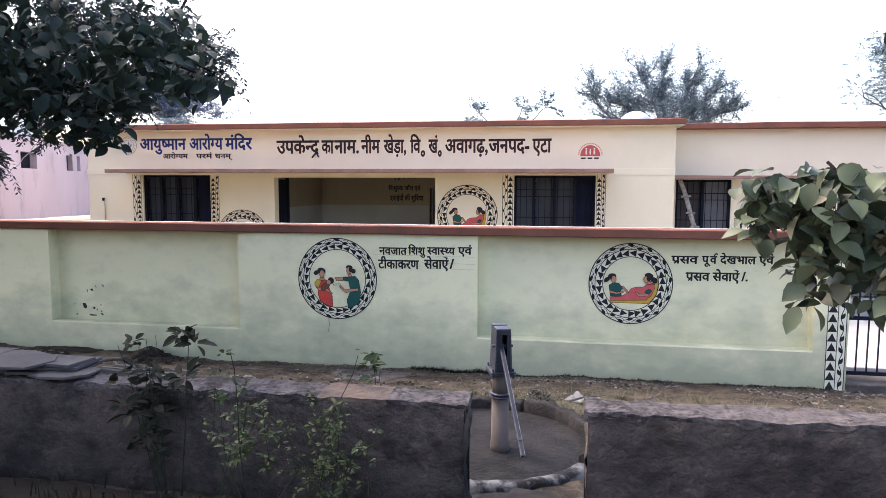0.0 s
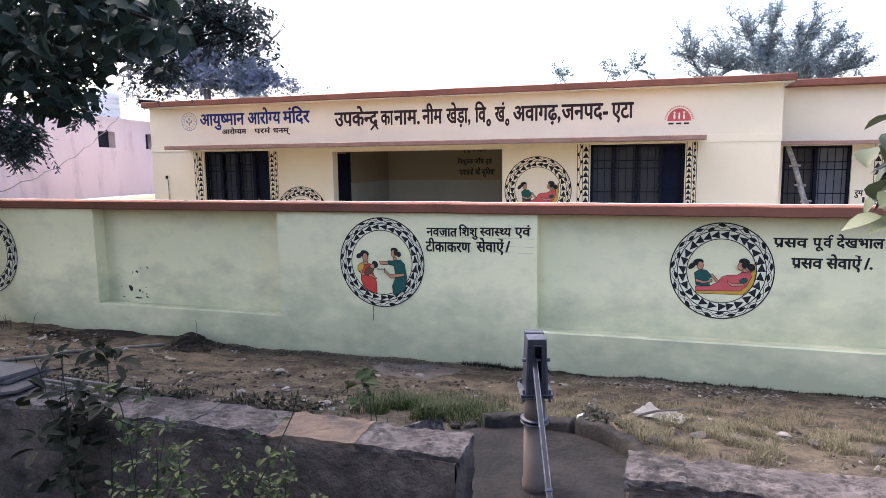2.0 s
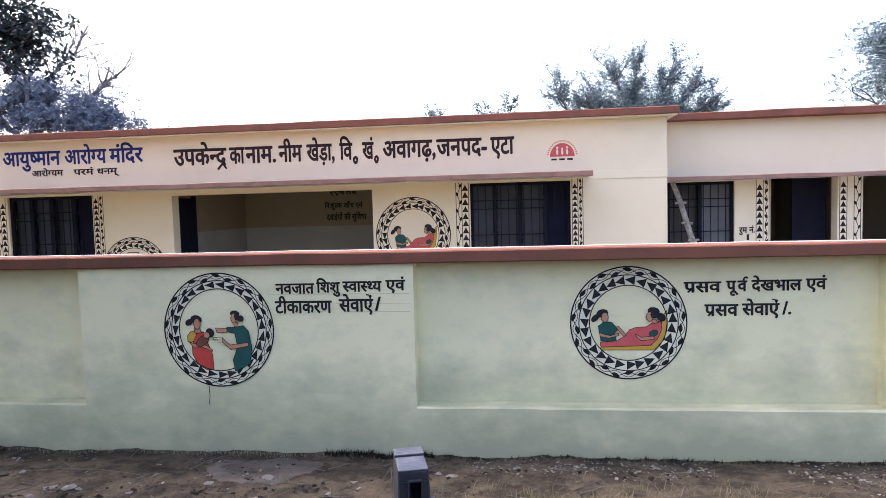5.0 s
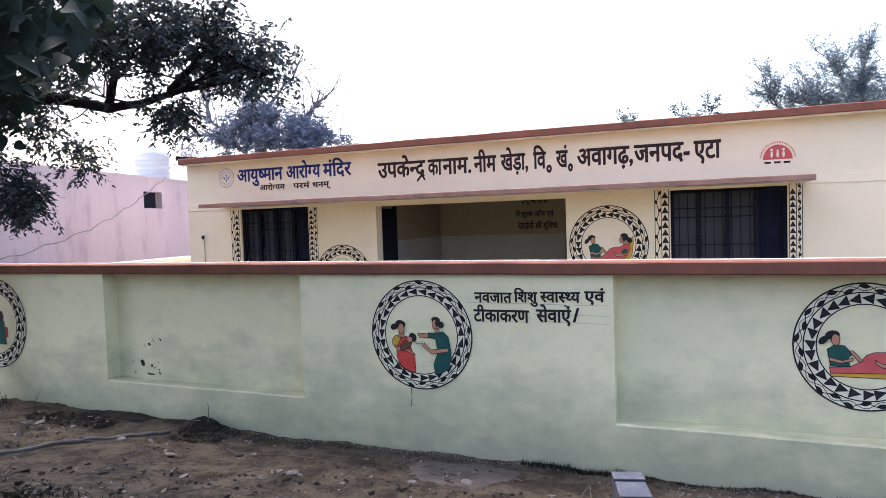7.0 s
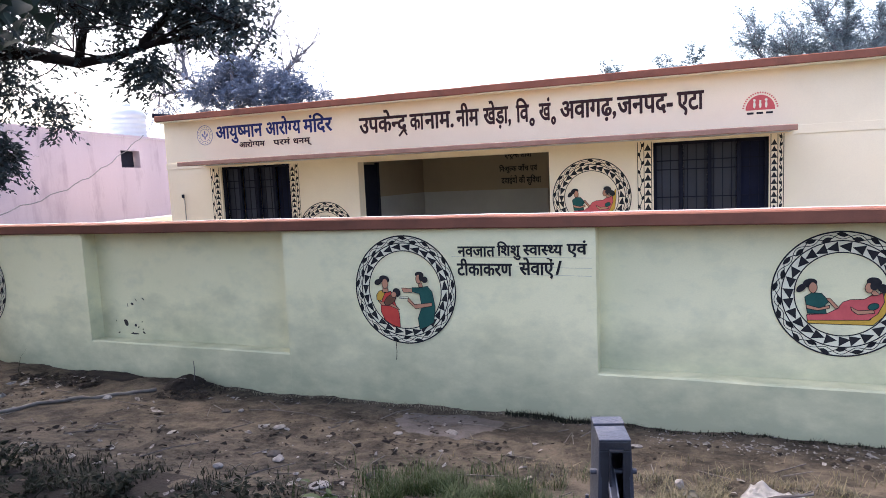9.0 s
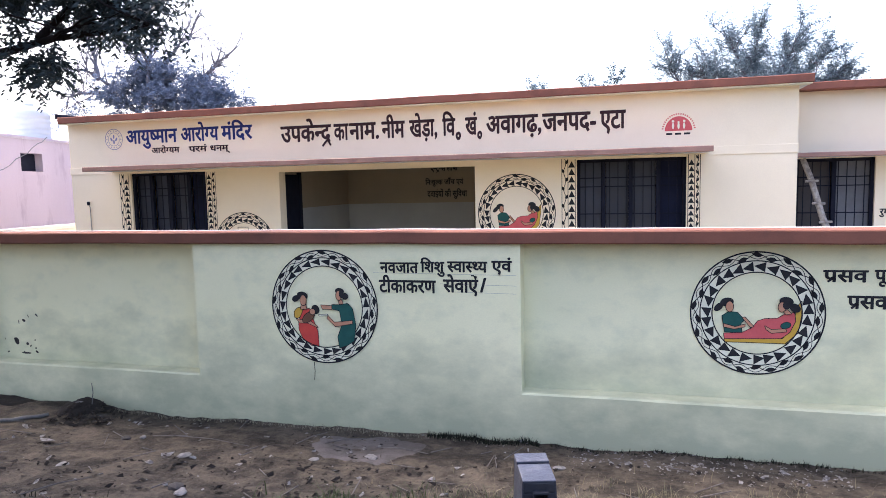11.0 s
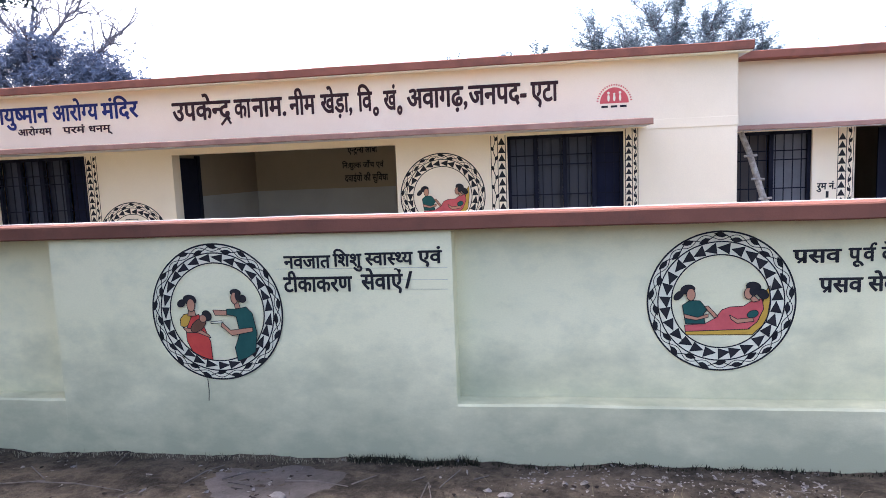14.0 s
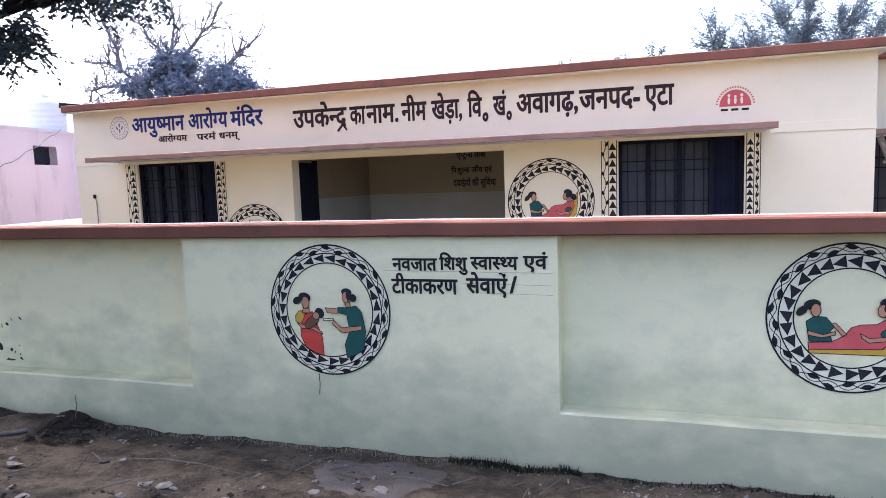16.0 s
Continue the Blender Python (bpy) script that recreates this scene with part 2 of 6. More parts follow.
# ---- builders ----
def thing(name, label, category, group="", kind="", at=(0, 0, 0)):
    e = new(name)
    e.empty_display_size = 0.1
    e.location = at
    return tagged(e, label, category, group, kind)


def part(name, bm, mat, parent=None, label="", smooth=False):
    """Links a bmesh or a mesh as one mesh object under a thing or a part; its coordinates are the world's."""
    if isinstance(bm, bmesh.types.BMesh):
        me = bpy.data.meshes.new(name)
        bmesh.ops.recalc_face_normals(bm, faces=bm.faces)
        bm.to_mesh(me)
        bm.free()
    else:
        me = bm
    if smooth:
        me.shade_smooth()
    if mat and not me.materials:
        me.materials.append(mat)
    ob = new(name, me)
    if parent:
        place(ob, parent)
    if label:
        ob["label"] = label
    return ob


def place(ob, parent):
    ob.parent = parent
    off = Vector((0, 0, 0))
    p = parent
    while p:
        off += p.location
        p = p.parent
    ob.location = -off
    return ob


def raw(name, verts, faces):
    me = bpy.data.meshes.new(name)
    me.from_pydata([tuple(v) for v in verts], [], [tuple(int(i) for i in f) for f in faces])
    me.update()
    return me


def box(bm, x0, x1, y0, y1, z0, z1, bevel=0.0, m=None):
    r = bmesh.ops.create_cube(bm, size=1)
    bmesh.ops.transform(bm, verts=r["verts"], matrix=Matrix.LocRotScale(((x0 + x1) / 2, (y0 + y1) / 2, (z0 + z1) / 2), None, (x1 - x0, y1 - y0, z1 - z0)))
    vs = r["verts"]
    if bevel:
        es = list({e for v in vs for e in v.link_edges})
        got = bmesh.ops.bevel(bm, geom=es, offset=bevel, segments=2, affect="EDGES", profile=0.6)
        vs = list({v for f in got["faces"] for v in f.verts} | {v for v in vs if v.is_valid})
    if m:
        bmesh.ops.transform(bm, verts=[v for v in vs if v.is_valid], matrix=m)
    return vs


def boxed(x0, x1, y0, y1, z0, z1, bevel=0.0):
    bm = bmesh.new()
    box(bm, x0, x1, y0, y1, z0, z1, bevel)
    return bm


def tube(bm, pts, radii, sides=8, cap=True):
    pts = [Vector(p) for p in pts]
    rings = []
    for i, p in enumerate(pts):
        d = (pts[min(i + 1, len(pts) - 1)] - pts[max(i - 1, 0)]).normalized()
        a = d.orthogonal().normalized() if not rings else (last - last.dot(d) * d).normalized()
        last = a
        b = d.cross(a)
        r = radii[i] if hasattr(radii, "__len__") else radii
        rings.append([bm.verts.new(p + r * (a * math.cos(k * math.tau / sides) + b * math.sin(k * math.tau / sides))) for k in range(sides)])
    for a, b in zip(rings, rings[1:]):
        for k in range(sides):
            bm.faces.new((a[k], a[(k + 1) % sides], b[(k + 1) % sides], b[k]))
    if cap:
        bm.faces.new(rings[0][::-1])
        bm.faces.new(rings[-1])
    return bm


def lathe(bm, profile, cx, cy, sides=32, top=True, bottom=True):
    """A turned body from (radius, z) pairs."""
    rings = [[bm.verts.new((cx + r * math.cos(k * math.tau / sides), cy + r * math.sin(k * math.tau / sides), z)) for k in range(sides)] for r, z in profile]
    for a, b in zip(rings, rings[1:]):
        for k in range(sides):
            bm.faces.new((a[k], a[(k + 1) % sides], b[(k + 1) % sides], b[k]))
    if bottom:
        bm.faces.new(rings[0][::-1])
    if top:
        bm.faces.new(rings[-1])
    return bm


def pierced_wall(x0, x1, z0, z1, y0, y1, holes):
    """A wall along x with thickness y0 to y1 and openings (xa, xb, za, zb) that go through it."""
    xs = sorted({x0, x1, *(v for h in holes for v in h[:2])})
    zs = sorted({z0, z1, *(v for h in holes for v in h[2:])})
    xs, zs = [v for v in xs if x0 <= v <= x1], [v for v in zs if z0 <= v <= z1]

    def solid(i, j):
        if not (0 <= i < len(xs) - 1 and 0 <= j < len(zs) - 1):
            return False
        mx, mz = (xs[i] + xs[i + 1]) / 2, (zs[j] + zs[j + 1]) / 2
        return not any(a < mx < b and c < mz < d for a, b, c, d in holes)

    bm = bmesh.new()

    def quad(*p):
        bm.faces.new([bm.verts.new(v) for v in p])

    for i in range(len(xs) - 1):
        for j in range(len(zs) - 1):
            if not solid(i, j):
                continue
            a, b, c, d = xs[i], xs[i + 1], zs[j], zs[j + 1]
            quad((a, y0, c), (b, y0, c), (b, y0, d), (a, y0, d))
            quad((a, y1, c), (a, y1, d), (b, y1, d), (b, y1, c))
            if not solid(i - 1, j):
                quad((a, y0, c), (a, y0, d), (a, y1, d), (a, y1, c))
            if not solid(i + 1, j):
                quad((b, y0, c), (b, y1, c), (b, y1, d), (b, y0, d))
            if not solid(i, j - 1):
                quad((a, y0, c), (a, y1, c), (b, y1, c), (b, y0, c))
            if not solid(i, j + 1):
                quad((a, y0, d), (b, y0, d), (b, y1, d), (a, y1, d))
    bmesh.ops.remove_doubles(bm, verts=bm.verts, dist=1e-5)
    return bm


def rough_bar(x0, x1, y0, y1, z0, z1, step=0.25, wave=0.004, bevel=0.012):
    """A long bar along x whose edges wander as hand-laid plaster does."""
    bm = bmesh.new()
    n = max(2, int((x1 - x0) / step))
    sect = [(y0 + bevel, z0), (y0, z0 + bevel), (y0, z1 - bevel), (y0 + bevel, z1), (y1 - bevel, z1), (y1, z1 - bevel), (y1, z0 + bevel), (y1 - bevel, z0)]
    rings = []
    for i in range(n + 1):
        x = x0 + (x1 - x0) * i / n
        rings.append([bm.verts.new((x, y + wave * noise.noise((x * 2.1, y * 9, z * 3)), z + wave * noise.noise((x * 1.7 + 40, y * 9, z * 3)))) for y, z in sect])
    for a, b in zip(rings, rings[1:]):
        for k in range(8):
            bm.faces.new((a[k], a[(k + 1) % 8], b[(k + 1) % 8], b[k]))
    bm.faces.new(rings[0])
    bm.faces.new(rings[-1][::-1])
    return bm


def flat(name, polys, mat, parent, y, label=""):
    """Paint on a wall that faces the road: polygons of (x, z), laid at the depth y."""
    bm = bmesh.new()
    for p in polys:
        bm.faces.new([bm.verts.new((x, y, z)) for x, z in p])
    me = bpy.data.meshes.new(name)
    bm.normal_update()
    for f in bm.faces:
        if f.normal.y > 0:
            f.normal_flip()
    bm.to_mesh(me)
    bm.free()
    return part(name, me, mat, parent, label)


def ellipse(cx, cz, rx, rz, turn=0.0, n=18, squash=0.0):
    c, s = math.cos(radians(turn)), math.sin(radians(turn))
    out = []
    for k in range(n):
        a = k * math.tau / n
        u, v = rx * math.cos(a) * (1 - squash * math.sin(a)), rz * math.sin(a)
        out.append((cx + u * c - v * s, cz + u * s + v * c))
    return out


def ring_polys(cx, cz, r0, r1, n=72):
    q = []
    for k in range(n):
        a, b = k * math.tau / n, (k + 1) * math.tau / n
        q.append([(cx + r0 * math.cos(a), cz + r0 * math.sin(a)), (cx + r1 * math.cos(a), cz + r1 * math.sin(a)),
                  (cx + r1 * math.cos(b), cz + r1 * math.sin(b)), (cx + r0 * math.cos(b), cz + r0 * math.sin(b))])
    return q


def line_polys(pts, w):
    out = []
    for (a, b), (c, d) in zip(pts, pts[1:]):
        l = math.hypot(c - a, d - b) or 1
        nx, nz = -(d - b) / l * w / 2, (c - a) / l * w / 2
        out.append([(a + nx, b + nz), (a - nx, b - nz), (c - nx, d - nz), (c + nx, d + nz)])
    return out


def leaf_poly(x, z, length, width, turn):
    c, s = math.cos(turn), math.sin(turn)
    return [(x + length * u * c - width * v * s, z + length * u * s + width * v * c)
            for u, v in ((0, 0), (0.3, 0.42), (0.62, 0.4), (1, 0), (0.62, -0.4), (0.3, -0.42))]


def medallion(parent, cx, cz, r, y, z_cut=None, scene_of="", rx=1.0, fill=None, inner=0.69, mid=0.855):
    """A painted round frame: a band of triangles and a band of leaves between black rings."""
    rnd = random.Random(int(cx * 100) + 7)

    def keep(polys):
        return polys if z_cut is None else [p for p in polys if min(v for _, v in p) > z_cut]

    base = flat("medallion", keep(ring_polys(cx, cz, inner * r, r)), fill or WHITE_PAINT, parent, y - 0.003, "round painted medallion with black leaf and triangle bands")
    for a, b in ((0.982, 1.006), (inner - 0.008, inner + 0.010), (mid - 0.009, mid + 0.009)):
        flat("ring_line", keep(ring_polys(cx, cz, a * r, b * r)), BLACK_PAINT, base, y - 0.006)
    tri, vine = [], []
    n = 27
    for k in range(n):
        a = k * math.tau / n + rnd.uniform(-0.02, 0.02)
        w = math.tau / n * 1.0
        p = lambda rad, ang: (cx + rad * r * math.cos(ang), cz + rad * r * math.sin(ang))
        tri.append([p(inner + 0.012, a), p(mid - 0.010, a + 0.01), p((inner + mid) / 2 + rnd.uniform(-0.03, 0.03), a + w)])
    flat("triangle_band", keep(tri), BLACK_PAINT, base, y - 0.006)
    m = 13
    belt, sway = (mid + 0.99) / 2, (1 - mid) * 0.29
    wave = [(cx + r * (belt + sway * math.sin(k / 6 * math.pi)) * math.cos(k * math.tau / (12 * m)), cz + r * (belt + sway * math.sin(k / 6 * math.pi)) * math.sin(k * math.tau / (12 * m)))
            for k in range(12 * m + 1)]
    vine += line_polys(wave, 0.012 * r)
    back = [(cx + r * (belt - sway * math.sin(k / 6 * math.pi)) * math.cos(k * math.tau / (12 * m)), cz + r * (belt - sway * math.sin(k / 6 * math.pi)) * math.sin(k * math.tau / (12 * m)))
            for k in range(12 * m + 1)]
    vine += line_polys(back, 0.010 * r)
    for k in range(2 * m):
        a = (k + 0.16) * math.tau / (2 * m)
        side = 1 if k % 2 else -1
        vine.append(leaf_poly(cx + r * (belt - side * 0.013) * math.cos(a), cz + r * (belt - side * 0.013) * math.sin(a), 0.172 * r, 0.56 * (1 - mid) * r, a + math.pi / 2 + 0.08 + side * (0.20 + rnd.uniform(-0.08, 0.08))))
    flat("leaf_band", keep(vine), BLACK_PAINT, base, y - 0.006)
    shapes = {"vaccination": [
        (YELLOW_PAINT, [(-0.58, -0.10), (-0.52, -0.03), (-0.42, -0.01), (-0.40, -0.16), (-0.52, -0.22), (-0.58, -0.20)]),
        (RED_PAINT, [(-0.50, -0.26), (-0.40, -0.06), (-0.28, -0.03), (-0.22, -0.20), (-0.13, -0.44), (-0.12, -0.71), (-0.26, -0.70), (-0.42, -0.60), (-0.50, -0.42)]),
        (TAN_PAINT, [(-0.55, -0.22), (-0.44, -0.24), (-0.30, -0.24), (-0.14, -0.34), (-0.12, -0.38), (-0.32, -0.30), (-0.48, -0.30)]),
        (BROWN_FILL, ellipse(-0.30, -0.19, 0.145, 0.075, 38)), (BLACK_PAINT, ellipse(-0.16, -0.05, 0.075, 0.085, 30)), (TAN_PAINT, ellipse(-0.22, -0.09, 0.055, 0.055)),
        (TAN_PAINT, [(-0.43, 0.04), (-0.34, 0.04), (-0.32, -0.05), (-0.45, -0.05)]),
        (BLACK_PAINT, ellipse(-0.40, 0.19, 0.105, 0.075, -10)), (BLACK_PAINT, ellipse(-0.53, 0.14, 0.075, 0.055, 30)), (TAN_PAINT, ellipse(-0.385, 0.11, 0.062, 0.095)),
        (GREEN_DARK, [(0.16, 0.05), (0.32, 0.05), (0.46, 0.08), (0.55, -0.02), (0.60, -0.30), (0.56, -0.58), (0.44, -0.66), (0.28, -0.72), (0.25, -0.52), (0.34, -0.30), (0.30, -0.06), (0.16, -0.03)]),
        (TAN_PAINT, [(-0.05, 0.04), (0.16, 0.03), (0.16, -0.04), (-0.02, -0.04)]), (TAN_PAINT, [(0.08, -0.14), (0.20, -0.26), (0.54, -0.22), (0.54, -0.28), (0.22, -0.34), (0.06, -0.20)]),
        (WHITE_PAINT, [(-0.09, -0.13), (0.08, -0.12), (0.08, -0.15), (-0.09, -0.16)]),
        (TAN_PAINT, [(0.29, 0.14), (0.36, 0.14), (0.38, 0.06), (0.30, 0.06)]),
        (BLACK_PAINT, ellipse(0.32, 0.29, 0.085, 0.055, -5)), (BLACK_PAINT, ellipse(0.42, 0.20, 0.06, 0.06)), (TAN_PAINT, ellipse(0.30, 0.21, 0.052, 0.085)), (BLACK_PAINT, ellipse(0.355, 0.24, 0.045, 0.07))],
        "delivery": [
        (YELLOW_PAINT, [(-0.46, -0.40), (0.42, -0.40), (0.60, -0.22), (0.64, 0.06), (0.64, 0.28), (0.58, 0.20), (0.52, -0.10), (0.38, -0.32), (-0.46, -0.35)]),
        (PINKISH_RED, [(-0.47, -0.26), (-0.20, -0.24), (-0.06, -0.16), (0.02, -0.05), (0.12, -0.01), (0.30, 0.0), (0.42, 0.08), (0.54, 0.10), (0.56, -0.04), (0.48, -0.22), (0.36, -0.32), (-0.46, -0.35)]),
        (TAN_PAINT, [(0.12, -0.12), (0.22, -0.18), (0.42, -0.16), (0.44, -0.21), (0.22, -0.24), (0.14, -0.18)]), (GREEN_DARK, ellipse(0.42, -0.11, 0.075, 0.05, 20)),
        (GREEN_DARK, [(-0.50, 0.02), (-0.40, 0.09), (-0.27, 0.08), (-0.17, -0.04), (-0.22, -0.10), (-0.20, -0.24), (-0.46, -0.24)]),
        (TAN_PAINT, [(-0.21, 0.0), (-0.16, 0.01), (-0.03, -0.14), (-0.08, -0.16)]), (TAN_PAINT, [(-0.48, -0.10), (-0.30, -0.15), (-0.16, -0.10), (-0.16, -0.15), (-0.32, -0.19), (-0.47, -0.16)]),
        (BLACK_PAINT, ellipse(-0.43, 0.24, 0.10, 0.07, 10)), (BLACK_PAINT, ellipse(-0.55, 0.16, 0.085, 0.05, 45)), (TAN_PAINT, ellipse(-0.39, 0.17, 0.058, 0.085)),
        (TAN_PAINT, [(0.36, 0.12), (0.44, 0.14), (0.50, 0.08), (0.42, 0.06)]),
        (BLACK_PAINT, ellipse(0.42, 0.27, 0.10, 0.07, -10)), (BLACK_PAINT, ellipse(0.54, 0.17, 0.085, 0.065, -35)), (TAN_PAINT, ellipse(0.355, 0.18, 0.055, 0.08)), (BLACK_PAINT, ellipse(0.42, 0.21, 0.055, 0.065))],
        "desk": [
        (RED_PAINT, [(-0.42, -0.06), (0.42, -0.10), (0.42, -0.34), (-0.42, -0.30)]), (GREEN_DARK, [(0.10, 0.06), (0.30, 0.06), (0.36, -0.52), (0.06, -0.52)]),
        (YELLOW_PAINT, [(-0.46, -0.02), (-0.26, -0.02), (-0.22, -0.36), (-0.48, -0.36)]), (BLACK_PAINT, ellipse(0.20, 0.18, 0.09, 0.13)), (BLACK_PAINT, ellipse(-0.34, 0.08, 0.09, 0.11)),
        (BLACK_PAINT, ellipse(-0.02, 0.42, 0.07, 0.09))]}
    if scene_of == "desk" or scene_of == "sheet":
        flat("poster", keep(line_polys([(cx + r * a, cz + r * b) for a, b in ((-0.2, 0.2), (-0.2, 0.56), (0.14, 0.56), (0.14, 0.2), (-0.2, 0.2))], 0.018 * r)), BLACK_PAINT, base, y - 0.003)
    for k, (m_, poly) in enumerate(shapes.get(scene_of, [])):
        size, drop = {"vaccination": (1.0, 0.0), "delivery": (1.03, 0.07)}.get(scene_of, (0.9, 0.0))
        spots = [(cx + size * r * a * rx, cz + r * (size * b - drop)) for a, b in poly]
        shape = flat("painted_shape", keep([spots]), m_, base, y - 0.003 - 0.0014 * k, "flat painted colour shape")
        if m_ is not BLACK_PAINT and z_cut is None:
            flat("outline", line_polys(spots + spots[:1], 0.010 * r), BLACK_PAINT, shape, y - 0.0037 - 0.0014 * k)
    return base


def border(parent, x0, x1, z0, z1, y, flip=False, fill=None, motif="both"):
    """A painted upright strip: a column of triangles beside a leafy vine."""
    w = x1 - x0
    strip = flat("painted_strip", [[(x0, z0), (x1, z0), (x1, z1), (x0, z1)]], fill or WHITE_PAINT, parent, y - 0.003, "white strip painted with black triangles and leaves")
    u = lambda t: x0 + w * (1 - t if flip else t)
    t0, t1 = {"both": (0.48, 0.97), "triangles": (0.08, 0.92), "vine": (0.48, 0.97)}[motif]
    h = w * (t1 - t0) * 1.10
    n = int((z1 - z0) / h)
    black = [] if motif == "vine" else [[(u(t0), z0 + k * h + 0.01), (u(t1), z0 + k * h + 0.01), (u((t0 + t1) / 2), z0 + (k + 0.95) * h)] for k in range(n)]
    for t in (0.02, 0.46, 0.98) if motif == "both" else (0.02, 0.98):
        black += line_polys([(u(t), z0), (u(t), z1)], 0.010)
    if motif != "triangles":
        mid, wv = (0.23, w) if motif == "both" else (0.5, w * 1.9)
        m = int((z1 - z0) / (wv * 0.62))
        wave = [(u(mid + (0.08 if motif == "both" else 0.18) * math.sin(k * math.pi / 6)), z0 + (z1 - z0) * k / (6 * m)) for k in range(6 * m + 1)]
        black += line_polys(wave, 0.011)
        for k in range(m):
            z = z0 + (z1 - z0) * (k + 0.35) / m
            s = 1 if k % 2 else -1
            black.append(leaf_poly(u(mid - (0.05 if motif == "both" else 0.12) * s), z, wv * 0.40, wv * 0.22, math.pi / 2 + s * 0.45))
    flat("strip_pattern", black, BLACK_PAINT, strip, y - 0.006)
    return strip


HALF = {}


def glyph(text, half=False):
    """The mesh of a run of letters in the built-in font; half cuts the upright of a joined consonant away. Its advance is in [1]."""
    key = (text, half)
    if key not in HALF:
        c = bpy.data.curves.new("letters", "FONT")
        c.body = text
        c.offset = 0.014
        c.resolution_u = 3
        o = new("letters", c)
        me = bpy.data.meshes.new_from_object(o.evaluated_get(bpy.context.evaluated_depsgraph_get()))
        bpy.data.objects.remove(o)
        bpy.data.curves.remove(c)
        bm = bmesh.new()
        bm.from_mesh(me)
        bpy.data.meshes.remove(me)
        wide = max((v.co.x for v in bm.verts), default=0.3)
        if half:
            wide *= 0.64
            bmesh.ops.bisect_plane(bm, geom=bm.verts[:] + bm.edges[:] + bm.faces[:], plane_co=(wide, 0, 0), plane_no=(1, 0, 0), clear_outer=True)
        bm.verts.index_update()
        HALF[key] = ([(v.co.x, v.co.y) for v in bm.verts], [[v.index for v in f.verts] for f in bm.faces], wide)
        bm.free()
    return HALF[key]


def lettering(parent, line, x0, x1, head, foot, y, mat, slant=0.0, label=""):
    """A painted line of writing. Clusters are parted by blanks, words by '|'; '~' marks a joined half letter, '<' a sign before its letter, '^' and '`' the joined strokes below and above."""
    verts, faces, at = [], [], 0.0
    for token in line.split(" "):
        if token == "|":
            at += 0.30
            continue
        pre = token.startswith("<")
        half = token.endswith("~")
        v, f, wide = glyph(token.strip("<~^`"), half)
        n = len(verts)
        low = 0.46 if token == "॰" else 0.0
        verts += [(at + a, b - low) for a, b in v]
        faces += [[n + i for i in p] for p in f]
        strokes = []
        if token.endswith("^"):
            strokes = line_polys([(wide * 0.74, 0.24), (wide * 0.30, 0.00)], 0.085) if token[0] == "प" else line_polys([(wide * 0.12, -0.22), (wide * 0.62, 0.02)], 0.08) + line_polys([(wide * 0.62, 0.02), (wide * 0.95, -0.20)], 0.06)
        if token.endswith("`"):
            strokes = line_polys([(wide * 0.62, 0.62), (wide * 0.70, 0.80), (wide * 0.95, 0.86), (wide * 1.05, 0.76)], 0.08)
        for p in strokes:
            n = len(verts)
            verts += [(at + a, b) for a, b in p]
            faces.append([n, n + 1, n + 2, n + 3])
        at += 0.255 if pre else wide - 0.02
    k = (foot - head) / -0.622
    n = len(verts)
    spot = [(x0 + (x1 - x0) * (a + d) / at + slant * b, y - 0.004 - 0.001 * i, foot + (b + e) * k) for i, (d, e) in enumerate(((0, 0), (0.022, -0.012), (0.038, 0.010))) for a, b in verts]
    me = raw("lettering", spot, faces + [[n + i for i in f] for f in faces] + [[2 * n + i for i in f] for f in faces])
    return part("lettering", me, mat, parent, label)


def words(parent, row, head, foot, y, mat, label, rise=0.0):
    """A line of writing, word by word: (clusters, where the word begins, where it ends); rise: how the hand-drawn line climbs per metre."""
    for text, x0, x1 in row:
        up = rise * (x0 - row[0][1])
        lettering(parent, text, x0, x1, head + up, foot + up, y, mat, label=label)


# ---- ground ----
PROFILE = ((-400, 0.6), (3.0, 0.6), (3.72, 0.55), (4.0, 0.42), (5.5, 0.36), (6.3, 0.30), (7.0, 0.14), (7.6, 0.05), (8.4, -0.04), (9.2, -0.14), (9.6, -0.15), (10.2, 0.0), (400, 0.0))
BASIN_X, BASIN_Y, BASIN_R = -0.66, 5.36, 0.90


def ground_z(x, y):
    for (a, za), (b, zb) in zip(PROFILE, PROFILE[1:]):
        if a <= y <= b:
            z = za + (zb - za) * (y - a) / (b - a)
            break
    for mx, my, h, r in ((-6.25, 9.1, 0.17, 0.24), (-6.8, 9.15, 0.10, 0.35), (-7.8, 9.2, 0.09, 0.55), (-9.0, 9.1, 0.07, 0.6), (-10.0, 8.7, 0.15, 0.9), (-7.2, 7.2, 0.06, 1.2)):
        z += h * math.exp(-((x - mx) ** 2 + (y - my) ** 2) / r ** 2)
    near = max(0.0, min(1.0, (16 - math.hypot(x + 2, y - 6)) / 6))
    z += near * (0.030 * noise.noise((x * 1.3, y * 1.3, 0)) + 0.024 * noise.noise((x * 5, y * 5, 3)) + 0.014 * noise.noise((x * 14, y * 14, 5)))
    d = math.hypot(x - BASIN_X, y - BASIN_Y)
    if d < BASIN_R + 0.08:
        z = min(z, 0.24)
    return z


def axis(a, b, step, reach):
    inner = list(np.arange(a, b, step))
    out, k = [], 0.4
    while k < reach:
        out.append(k)
        k *= 1.6
    return [a - v for v in reversed(out)] + inner + [inner[-1] + v for v in out]


